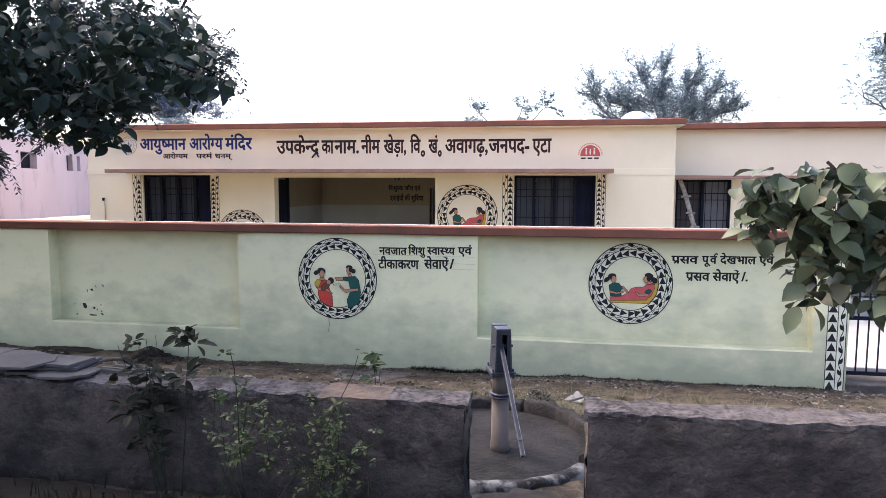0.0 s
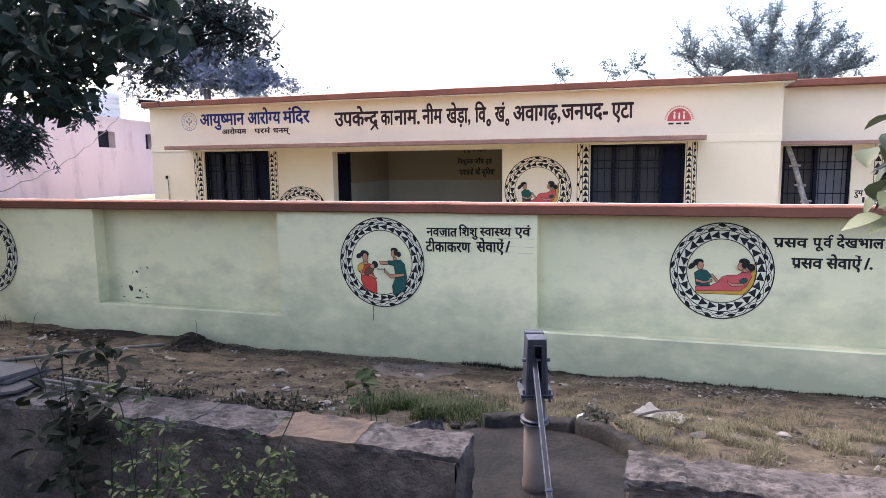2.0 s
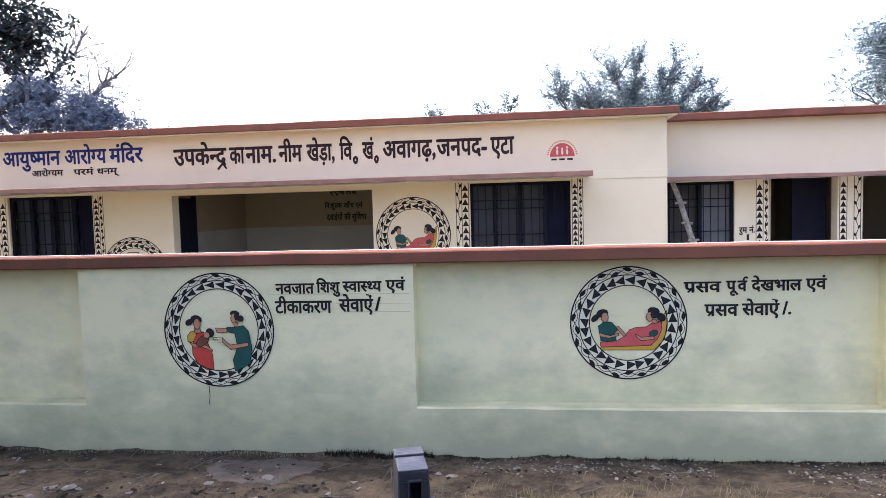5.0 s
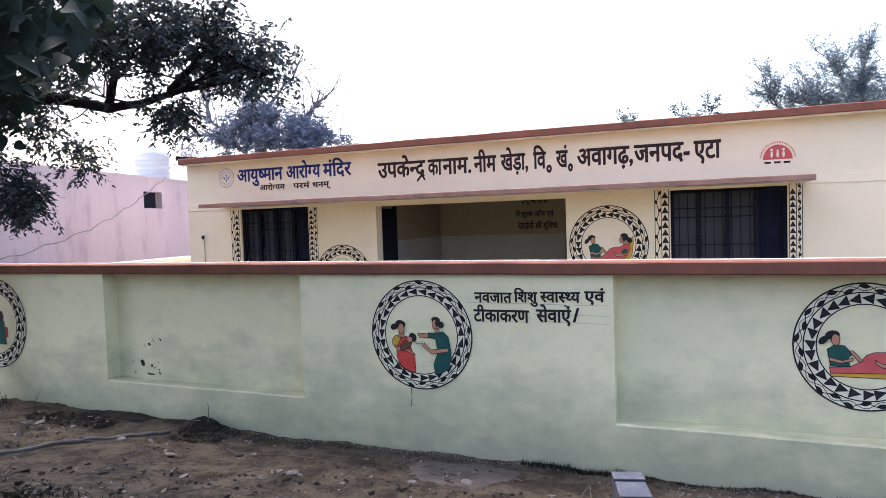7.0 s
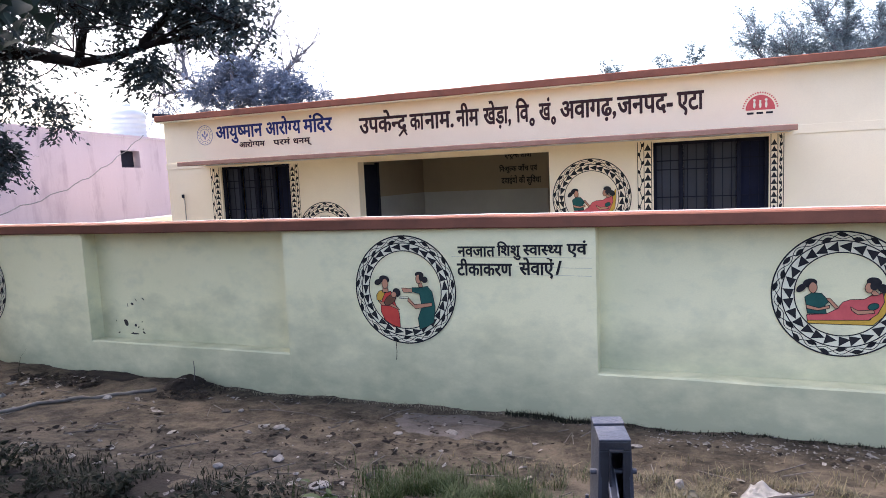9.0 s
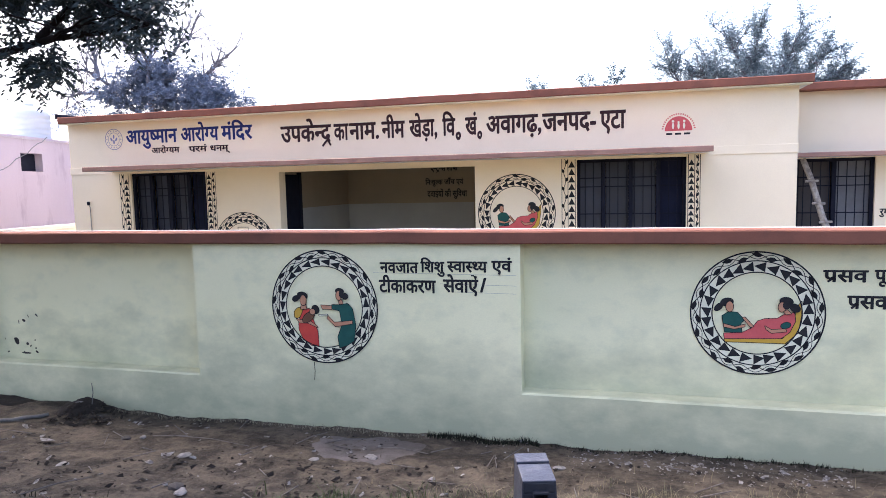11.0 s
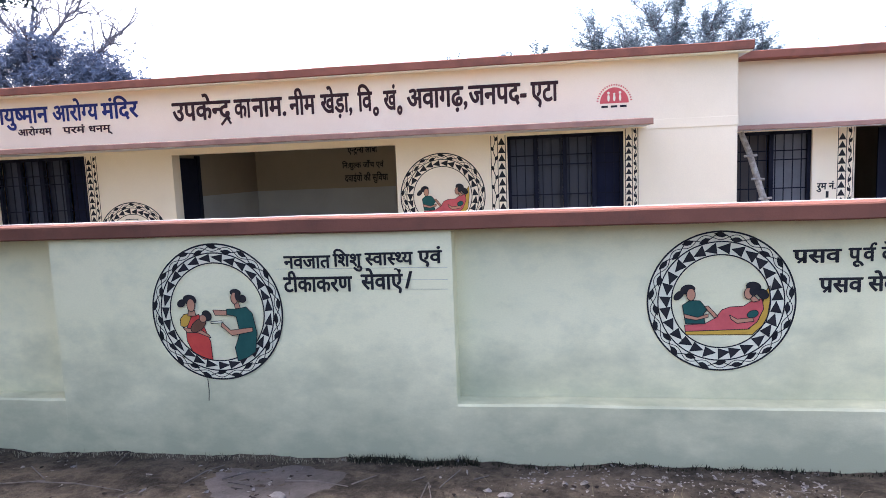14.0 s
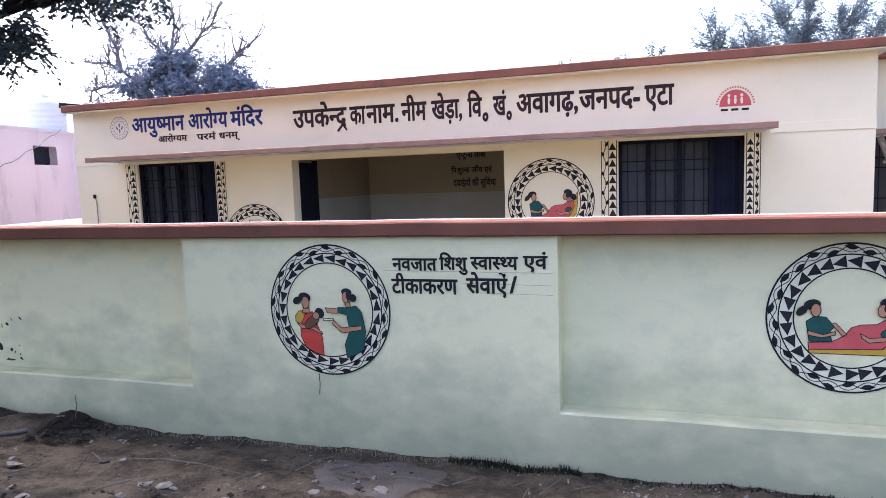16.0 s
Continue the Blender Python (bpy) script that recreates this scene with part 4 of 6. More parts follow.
bm = bmesh.new()
ca, cb = Vector((-16.5, 18.2, 4.93)), Vector((-23.9, 17.2, 3.9))
tube(bm, [ca.lerp(cb, k / 12) - Vector((0, 0, 0.1 * math.sin(math.pi * k / 12))) for k in range(13)], 0.010, 5)
tagged(part("cable", bm, CABLE), "thin grey cable from the tank over the roof", "cable")

# ---- low wall at the road side ----
def low_wall(x0, x1, name_label, orange):
    t = thing("low_wall", name_label, "wall", "low walls by the pump")
    rnd = random.Random(int(x0 * 10))
    nx, nz = int((x1 - x0) / 0.025), 38
    bm = bmesh.new()
    y0, y1, z0, z1 = 3.76, 4.05, 0.15, 1.218

    def face(fn, nu, nv):
        g = [[bm.verts.new(fn(i / nu, j / nv)) for i in range(nu + 1)] for j in range(nv + 1)]
        for j in range(nv):
            for i in range(nu):
                bm.faces.new((g[j][i], g[j][i + 1], g[j + 1][i + 1], g[j + 1][i]))

    def rough(p):
        n3 = noise.noise((p[0] * 3.1, p[1] * 3.1, p[2] * 3.1)) * 0.026 + noise.noise((p[0] * 10, p[1] * 10, p[2] * 10)) * 0.018 + noise.noise((p[0] * 24, p[1] * 24, p[2] * 24)) * 0.014
        return n3

    def bent(p, nrm):
        k = rough(p)
        return (p[0] + nrm[0] * k, p[1] + nrm[1] * k, p[2] + nrm[2] * k)

    face(lambda u, v: bent((x0 + (x1 - x0) * u, y0, z0 + (z1 - z0) * v), (0, -1, 0)), nx, nz)
    face(lambda u, v: bent((x0 + (x1 - x0) * u, y1, z0 + (z1 - z0) * v), (0, 1, 0)), nx, 8)
    face(lambda u, v: bent((x0, y0 + (y1 - y0) * u, z0 + (z1 - z0) * v), (-1, 0, 0)), 8, nz)
    face(lambda u, v: bent((x1, y0 + (y1 - y0) * u, z0 + (z1 - z0) * v), (1, 0, 0)), 8, nz)
    face(lambda u, v: (x0 + (x1 - x0) * u, y0 + (y1 - y0) * v, z1 - 0.01), nx, 4)
    part("body", bm, OLD_PLASTER, t, "dark mouldy plastered masonry", smooth=True)
    x = x0 - 0.015
    while x < x1:
        w = min(rnd.uniform(0.16, 0.70), x1 + 0.015 - x)
        if x1 - (x + w) < 0.12:
            w = x1 + 0.015 - x
        bm = bmesh.new()
        vs = box(bm, x, x + w, y0 + 0.008, y1 - 0.004, z1 - 0.03, z1 + rnd.uniform(0.016, 0.028))
        bmesh.ops.subdivide_edges(bm, edges=bm.edges[:], cuts=13, use_grid_fill=True)
        for v in bm.verts:
            n1 = noise.noise_vector(v.co * 7) * 0.018 + noise.noise_vector(v.co * 22) * 0.012 + noise.noise_vector(v.co * 45) * 0.007
            v.co += Vector((n1.x * 0.6, n1.y, n1.z * 0.8))
        part("coping_stone", bm, COPING_ORANGE if orange and orange[0] < x + w / 2 < orange[1] else COPING, t)
        x += w
    return t


low_wall(-5.4, -0.625, "low dark mouldy plastered wall with cracked worn coping", (-1.75, -1.05))
low_wall(0.115, 4.6, "low dark mouldy plastered wall with brownish cracked coping", None)

# slabs and battens on the low wall
rs = random.Random(12)
for k, (x, y, z, w, dd, turn_) in enumerate(((-3.62, 4.0, 1.255, 0.50, 0.36, 8), (-3.58, 4.02, 1.280, 0.42, 0.30, 3), (-3.56, 3.99, 1.305, 0.36, 0.26, -5), (-4.15, 3.96, 1.255, 0.5, 0.36, 14),
                                             (-4.20, 3.99, 1.280, 0.5, 0.36, 6), (-4.22, 3.97, 1.305, 0.46, 0.36, 17), (-4.26, 3.98, 1.330, 0.44, 0.34, 2))):
    bm = bmesh.new()
    box(bm, -w / 2, w / 2, -dd / 2, dd / 2, 0.0, 0.022, 0.003, pose(x, y, z, rs.uniform(-1.5, 1.5), rs.uniform(-1.5, 1.5), turn_))
    tagged(part("stone_slab", bm, SLAB), "thin grey stone slab lying on the low wall", "slab", "stacked slabs")
for k, (x, y, z, w, dd, turn_) in enumerate(((-3.86, 3.90, 1.330, 0.62, 0.44, -12), (-4.48, 3.92, 1.352, 0.50, 0.40, 22), (-3.42, 3.86, 1.262, 0.44, 0.30, 20))):
    bm = bmesh.new()
    ring = [(w * 0.5 * math.cos(a) * (1 + 0.25 * noise.noise((a * 2, k * 5.0, 1))), dd * 0.55 * math.sin(a) * (1 + 0.25 * noise.noise((a * 2, k * 5.0, 7)))) for a in (0.4, 1.0, 1.9, 2.6, 3.3, 4.1, 4.9, 5.7)]
    low, high = [bm.verts.new((a, b, 0)) for a, b in ring], [bm.verts.new((a, b, 0.016)) for a, b in ring]
    bm.faces.new(high)
    bm.faces.new(low[::-1])
    for i in range(8):
        bm.faces.new((low[i], low[(i + 1) % 8], high[(i + 1) % 8], high[i]))
    bmesh.ops.transform(bm, verts=bm.verts, matrix=pose(x, y, z, rs.uniform(-3, 3), rs.uniform(-2, 2), turn_))
    tagged(part("stone_slab", bm, SLAB), "broken pale sheet of stone lying on the slab stack", "slab", "stacked slabs")
for k, (y, z, a) in enumerate(((4.02, 1.256, -4), (3.95, 1.258, -6), (4.07, 1.262, -2))):
    bm = bmesh.new()
    box(bm, -0.30, 0.30, -0.012, 0.012, 0, 0.016, 0.002, pose(-2.98 + 0.05 * k, y, z, 0, 1, a))
    tagged(part("batten", bm, TIMBER), "weathered pale batten lying on the low wall", "batten", "battens")


# ---- hand pump and basin ----
PX, PY = -0.52, 5.25
pump = thing("hand_pump", "weathered grey iron hand pump on a rusty standpipe", "hand pump", at=(PX, PY, 0.33))
bm = bmesh.new()
lathe(bm, [(0.088, 0.33), (0.088, 0.43), (0.079, 0.45), (0.077, 0.84)], PX, PY, 28)
part("standpipe", bm, RUSTY, pump, "rusty standpipe", smooth=True)
bm = bmesh.new()
lathe(bm, [(0.073, 0.84), (0.073, 1.035)], PX, PY, 28)
part("water_chamber", bm, RUSTY, pump, smooth=True)
for z in (0.832, 0.858):
    bm = bmesh.new()
    lathe(bm, [(0.06, z), (0.098, z), (0.102, z + 0.004), (0.098, z + 0.010), (0.06, z + 0.010)], PX, PY, 28)
    part("flange", bm, IRON, pump, smooth=True)
for z in (1.034, 1.052):
    part("head_flange", boxed(PX - 0.112, PX + 0.112, PY - 0.13, PY + 0.13, z, z + 0.010, 0.003), IRON, pump)
for sx in (-1, 1):
    for sy in (-1, 1):
        bm = bmesh.new()
        tube(bm, [(PX + sx * 0.09, PY + sy * 0.11, 1.01), (PX + sx * 0.09, PY + sy * 0.11, 1.09)], 0.009, 6)
        part("bolt", bm, IRON, pump)
# the head: a tapering box with an open slot towards the road
HZ0, HZ1 = 1.062, 1.415
for sx in (-1, 1):
    bm = bmesh.new()
    vs = [bm.verts.new(v) for v in ((PX + sx * 0.078, PY - 0.125, HZ0), (PX + sx * 0.078, PY + 0.11, HZ0), (PX + sx * 0.064, PY + 0.10, HZ1), (PX + sx * 0.064, PY - 0.115, HZ1))]
    ws = [bm.verts.new(v.co - Vector((sx * 0.014, 0, 0))) for v in vs]
    bm.faces.new(vs)
    bm.faces.new(ws[::-1])
    for k in range(4):
        bm.faces.new((vs[k], vs[(k + 1) % 4], ws[(k + 1) % 4], ws[k]))
    part("head_side", bm, IRON, pump)
part("head_front", boxed(PX - 0.066, PX + 0.066, PY - 0.120, PY - 0.108, HZ0, 1.140, 0.003), DARK_IRON, pump)
part("head_front_top", boxed(PX - 0.062, PX + 0.062, PY - 0.120, PY - 0.106, 1.375, HZ1, 0.006), DARK_IRON, pump)
part("slot_edge", boxed(PX - 0.062, PX - 0.022, PY - 0.119, PY - 0.107, 1.140, 1.375, 0.003), DARK_IRON, pump)
part("slot_edge", boxed(PX + 0.030, PX + 0.062, PY - 0.119, PY - 0.107, 1.140, 1.375, 0.003), DARK_IRON, pump)
part("slot_lip", boxed(PX - 0.026, PX - 0.018, PY - 0.134, PY - 0.112, 1.19, 1.380, 0.003), DARK_IRON, pump)
part("slot_lip", boxed(PX - 0.026, PX + 0.034, PY - 0.134, PY - 0.112, 1.374, 1.384, 0.003), DARK_IRON, pump)
part("head_back", boxed(PX - 0.066, PX + 0.066, PY + 0.09, PY + 0.104, HZ0, HZ1, 0.003), IRON, pump)
part("head_cover", boxed(PX - 0.064, PX + 0.064, PY - 0.121, PY + 0.022, HZ1 - 0.002, HZ1 + 0.006, 0.004), IRON, pump, "pale worn head cover")
part("back_cover", boxed(PX - 0.066, PX + 0.066, PY + 0.030, PY + 0.108, HZ1 - 0.002, HZ1 + 0.012, 0.004), IRON, pump, "pale worn back cover")
bm = bmesh.new()
tube(bm, [(PX - 0.095, PY - 0.06, 1.270), (PX + 0.095, PY - 0.06, 1.270)], 0.012, 8)
part("axle", bm, IRON, pump)
handle = bmesh.new()
h0, h1 = Vector((PX + 0.005, PY - 0.06, 1.285)), Vector((-0.29, 4.42, 0.665))
axis_turn = (h1 - h0).to_track_quat("Z", "X").to_matrix().to_4x4()
span = (h1 - h0).length
box(handle, -0.012, 0.012, -0.012, 0.012, 0, span, 0.003, Matrix.Translation(h0) @ axis_turn)
lever = part("handle", handle, DARK_IRON, pump, "worn steel lever bar pointing down")
for sy in (-1, 1):
    bm = bmesh.new()
    box(bm, -0.0135, 0.0135, sy * 0.0135 - 0.0025, sy * 0.0135 + 0.0025, 0.01, span - 0.005, 0.0015, Matrix.Translation(h0) @ axis_turn)
    part("edge_strip", bm, BRIGHT_ROD, lever, "bright worn steel edge")
bm = bmesh.new()
box(bm, -0.017, 0.017, -0.020, 0.020, span * 0.86, span * 0.88, 0.003, Matrix.Translation(h0) @ axis_turn)
part("clamp", bm, IRON, lever)
bm = bmesh.new()
tube(bm, [(PX, PY + 0.06, 0.920), (PX, PY + 0.22, 0.910), (PX, PY + 0.30, 0.840)], 0.03, 10)
part("spout", bm, RUSTY, pump, smooth=True)

twist = Matrix.Translation((PX, PY, 0)) @ Matrix.Rotation(radians(16), 4, "Z") @ Matrix.Diagonal((0.92, 1, 1, 1)) @ Matrix.Translation((-PX, -PY, 0))
for piece in pump.children:
    if piece is not lever:
        piece.data.transform(twist)

basin = thing("pump_basin", "round cement splash basin with a broken whitened rim", "basin", at=(BASIN_X, BASIN_Y, 0.3))
bm = bmesh.new()
n = 56
rings = []
for r in (0.0, 0.3, 0.6, BASIN_R - 0.02):
    rings.append([bm.verts.new((BASIN_X + r * math.cos(k * math.tau / n), BASIN_Y + r * math.sin(k * math.tau / n), 0.380 + 0.008 * noise.noise((r * 3 * math.cos(k * math.tau / n), r * 3 * math.sin(k * math.tau / n), 2)))) for k in range(n)])
for a, b in zip(rings, rings[1:]):
    for k in range(n):
        bm.faces.new((a[k], b[k], b[(k + 1) % n], a[(k + 1) % n]))
bmesh.ops.remove_doubles(bm, verts=bm.verts, dist=1e-4)
part("floor", bm, BASIN, basin, "damp cement floor", smooth=True)


def rim_piece(a0, a1, height, mat):
    bm = bmesh.new()
    m = max(3, int((a1 - a0) / 0.035))
    sect = ((BASIN_R - 0.03, 0.20), (BASIN_R - 0.02, height - 0.02), (BASIN_R + 0.01, height), (BASIN_R + 0.065, height), (BASIN_R + 0.085, height - 0.03), (BASIN_R + 0.11, 0.20))
    rows = []
    for i in range(m + 1):
        a = a0 + (a1 - a0) * i / m
        row = []
        for r, z in sect:
            j = 0.024 * noise.noise((a * 5, r * 6, z * 6)) + 0.018 * noise.noise((a * 17, r * 30, z * 30))
            row.append(bm.verts.new((BASIN_X + (r + j) * math.cos(a), BASIN_Y + (r + j) * math.sin(a), z + (j if z > 0.3 else 0))))
        rows.append(row)
    for p, q in zip(rows, rows[1:]):
        for k in range(5):
            bm.faces.new((p[k], p[k + 1], q[k + 1], q[k]))
    bm.faces.new(rows[0])
    bm.faces.new(rows[-1][::-1])
    return part("rim", bm, mat, basin, smooth=True)


rim_piece(radians(205), radians(330), 0.455, RIM)
rim_piece(radians(-28), radians(70), 0.50, BASIN)
rim_piece(radians(72), radians(118), 0.47, BASIN)
rim_piece(radians(152), radians(203), 0.50, BASIN)

# ---- loose things on the ground ----
def lump(name, x, y, size, seed, mat, label, category, group="", flat_=0.6):
    bm = bmesh.new()
    bmesh.ops.create_icosphere(bm, subdivisions=2, radius=1)
    for v in bm.verts:
        k = 1 + 0.35 * noise.noise(v.co * 1.3 + Vector((seed * 7.1, 0, 0))) + 0.15 * noise.noise(v.co * 4 + Vector((0, seed * 3.3, 0)))
        v.co = Vector((v.co.x * size * k, v.co.y * size * 0.8 * k, v.co.z * size * flat_ * k))
    bmesh.ops.transform(bm, verts=bm.verts, matrix=pose(x, y, ground_z(x, y) + size * flat_ * 0.45, 0, 0, seed * 57))
    return tagged(part(name, bm, mat), label, category, group)


for k, (x, y, s, m_, fl) in enumerate(((-1.22, 6.28, 0.075, STONE, 0.8), (-1.08, 6.18, 0.09, OLD_PLASTER, 0.8), (-1.35, 6.22, 0.07, OLD_PLASTER, 0.6), (0.62, 6.95, 0.11, STONE, 0.35), (0.92, 6.9, 0.14, STONE, 0.3),
                                   (1.55, 7.1, 0.10, STONE, 0.4), (1.95, 6.9, 0.12, STONE, 0.4), (0.45, 7.42, 0.06, STONE, 0.6), (-3.63, 7.25, 0.09, STONE, 0.5), (1.1, 8.1, 0.05, STONE, 0.6),
                                   (0.25, 6.55, 0.10, STONE, 0.35), (2.3, 7.4, 0.09, STONE, 0.5), (-5.05, 8.35, 0.06, STONE, 0.4), (-2.55, 7.0, 0.07, STONE, 0.4))):
    lump("rubble_stone", x, y, s * 0.8, k + 1, m_, "rough pale rubble stone lying on the earth", "stone", "rubble stones", fl)

bm = bmesh.new()
box(bm, -0.21, 0.21, -0.03, 0.03, -0.09, 0.09)
bmesh.ops.subdivide_edges(bm, edges=bm.edges[:], cuts=5, use_grid_fill=True)
for v in bm.verts:
    v.co += noise.noise_vector(v.co * 9) * 0.022 + noise.noise_vector(v.co * 25) * 0.012
    v.co.z *= 1 - 0.9 * max(0, abs(v.co.x) - 0.1)
bmesh.ops.transform(bm, verts=bm.verts, matrix=pose(-1.50, 5.72, 0.44, -18, 4, 52))
tagged(part("broken_slab", bm, COPING), "broken pale cement slab leaning beside the basin", "slab")

# white sack with a stick across it
bm = bmesh.new()
nu = 34
g = []
for j in range(nu + 1):
    row = []
    for i in range(nu + 1):
        u, v = i / nu - 0.5, j / nu - 0.5
        x, y = 0.32 + u * 0.46 + 0.10 * v + 0.03 * noise.noise((u * 4, v * 4, 8)), 7.62 + v * 0.34 - 0.18 * u + 0.04 * noise.noise((u * 4, v * 4, 3))
        edge = max(0.0, 1 - (2 * abs(u)) ** 4) * max(0.0, 1 - (2 * abs(v)) ** 4)
        h = 0.015 + edge * (0.035 + 0.045 * noise.noise((u * 5, v * 5, 1)) + 0.040 * noise.noise((u * 11, v * 11, 4)) + 0.022 * noise.noise((u * 24, v * 24, 6))) + 0.06 * math.exp(-((u + 0.34) ** 2 + (v - 0.32) ** 2) / 0.006)
        row.append(bm.verts.new((x, y, ground_z(x, y) + h)))
    g.append(row)
for j in range(nu):
    for i in range(nu):
        bm.faces.new((g[j][i], g[j][i + 1], g[j + 1][i + 1], g[j + 1][i]))
bmesh.ops.solidify(bm, geom=bm.faces[:], thickness=0.006)
sack = part("sack", bm, SACK, smooth=True)
tagged(sack, "crumpled white woven plastic sack lying on the earth", "sack")
bm = bmesh.new()
tube(bm, [(0.08, 7.44, ground_z(0.08, 7.44) + 0.02), (0.28, 7.50, ground_z(0.28, 7.5) + 0.09), (0.52, 7.62, ground_z(0.52, 7.62) + 0.11)], [0.014, 0.012, 0.009], 6)
tagged(part("stick", bm, TIMBER), "grey dry stick lying across the sack", "stick")
bm = bmesh.new()
lathe(bm, [(0.035, 0.0), (0.05, 0.11), (0.052, 0.115), (0.046, 0.11), (0.032, 0.01)], 0, 0, 20, top=True)
bmesh.ops.transform(bm, verts=bm.verts, matrix=pose(-0.40, 7.05, ground_z(-0.40, 7.05) + 0.055, 70, 0, 40))
tagged(part("cup", bm, PLASTIC, smooth=True), "discarded white plastic cup lying on the earth", "cup")
hose_pts = [(-8.6, 5.2), (-7.9, 5.75), (-7.33, 6.25), (-7.15, 7.0), (-7.1, 7.6), (-6.95, 8.15), (-6.65, 8.6), (-6.45, 8.85)]
bm = bmesh.new()
tube(bm, [(x, y, ground_z(x, y) + 0.022) for (ax, ay), (bx, by) in zip(hose_pts, hose_pts[1:]) for k in range(6) for x, y in [(ax + (bx - ax) * k / 6, ay + (by - ay) * k / 6)]], 0.022, 8)
tagged(part("hose", bm, HOSE, smooth=True), "dusty grey hose lying over the earth", "hose")


def patch(name, cx, cy, rx, ry, mat, label, lift=0.012, seed=0):
    bm = bmesh.new()
    c = bm.verts.new((cx, cy, ground_z(cx, cy) + lift + 0.012))
    m = 40
    rows = []
    for f in (0.2, 0.4, 0.6, 0.75, 0.9, 1.0):
        row = []
        for k in range(m):
            a = k * math.tau / m
            j = 1 + 0.30 * noise.noise((math.cos(a) * 1.6, math.sin(a) * 1.6, seed))  + 0.10 * noise.noise((math.cos(a) * 6, math.sin(a) * 6, seed))
            x, y = cx + rx * f * j * math.cos(a), cy + ry * f * j * math.sin(a)
            row.append(bm.verts.new((x, y, ground_z(x, y) + (lift if f < 1 else -0.01))))
        rows.append(row)
    for k in range(m):
        bm.faces.new((c, rows[0][k], rows[0][(k + 1) % m]))
        for p, q in zip(rows, rows[1:]):
            bm.faces.new((p[k], q[k], q[(k + 1) % m], p[(k + 1) % m]))
    return tagged(part(name, bm, mat, smooth=True), label, "patch")


patch("dark_soil", -2.9, 3.28, 2.7, 0.42, SOIL, "dark damp soil in front of the low wall", 0.02, 21)
patch("dark_soil", 2.4, 3.30, 2.2, 0.42, SOIL, "dark damp soil in front of the low wall", 0.02, 22)
patch("cement_patch", -2.62, 8.78, 0.62, 0.42, CEMENT, "thin spilt cement patch on the earth by the wall", 0.006, 3)
patch("soil_mound", -6.27, 9.08, 0.26, 0.22, SOIL, "small heap of dark loose soil by the wall", 0.03, 6)
patch("soil_mound", -7.75, 9.15, 0.75, 0.16, SOIL, "low bank of dark loose soil by the wall", 0.03, 8)
patch("soil_mound", -3.8, 5.75, 1.7, 0.60, SOIL, "dark burnt earth among weeds", 0.012, 9)

patch("soil_mound", -2.35, 5.65, 0.9, 0.5, SOIL, "dark burnt earth beside the pump basin", 0.012, 31)
patch("wet_patch", -0.35, 3.72, 0.95, 0.66, BASIN, "dark wet earth in front of the pump basin", 0.035, 15)

for k, (x, y, z, t_) in enumerate(((-3.50, 7.13, 0.10, 0.30), (-3.75, 6.69, 0.08, 0.4), (-4.10, 7.99, 0.10, 0.25), (-4.98, 7.49, 0.11, 0.22), (-6.67, 8.25, 0.10, 0.35), (-2.78, 6.62, 0.13, 0.2), (-4.88, 8.39, 0.06, 0.4), (-2.45, 8.45, 0.12, 0.2), (-2.95, 8.3, 0.09, 0.25), (-0.35, 7.72, 0.07, 0.9), (1.35, 7.35, 0.10, 0.4), (-0.75, 8.62, 0.09, 0.2))):
    lump("paper", x, y, z * 0.62, k + 40, PAPER, "crumpled dirty white paper lying on the earth", "paper", "dropped papers", t_)
for (ax, ay, az), (bx, by, bz) in (((-6.12, 9.06, 0.02), (-6.16, 9.12, 0.25)), ((-6.35, 8.95, 0.03), (-5.85, 8.98, 0.0)), ((-3.3, 8.62, 0.02), (-3.12, 8.95, 0.06)), ((-3.05, 8.75, 0.02), (-2.7, 8.95, 0.05)), ((-2.5, 8.72, 0.03), (-1.95, 8.62, 0.03)), ((-4.6, 8.5, 0.02), (-3.7, 8.42, 0.02)), ((-4.4, 6.55, 0.05), (-4.05, 6.85, 0.16)), ((-3.3, 6.2, 0.05), (-2.85, 6.45, 0.20)), ((-5.7, 6.9, 0.04), (-5.3, 7.2, 0.06))):
    bm = bmesh.new()
    tube(bm, [(ax, ay, ground_z(ax, ay) + az), ((ax + bx) / 2, (ay + by) / 2 + 0.02, (ground_z(ax, ay) + ground_z(bx, by) + az + bz) / 2 + 0.012), (bx, by, ground_z(bx, by) + bz)], [0.006, 0.005, 0.004], 5)
    tagged(part("stick", bm, TIMBER), "thin pale dry stick lying on the earth", "stick", "dry sticks")

# litter: too many small scraps to count
rng = np.random.default_rng(4)


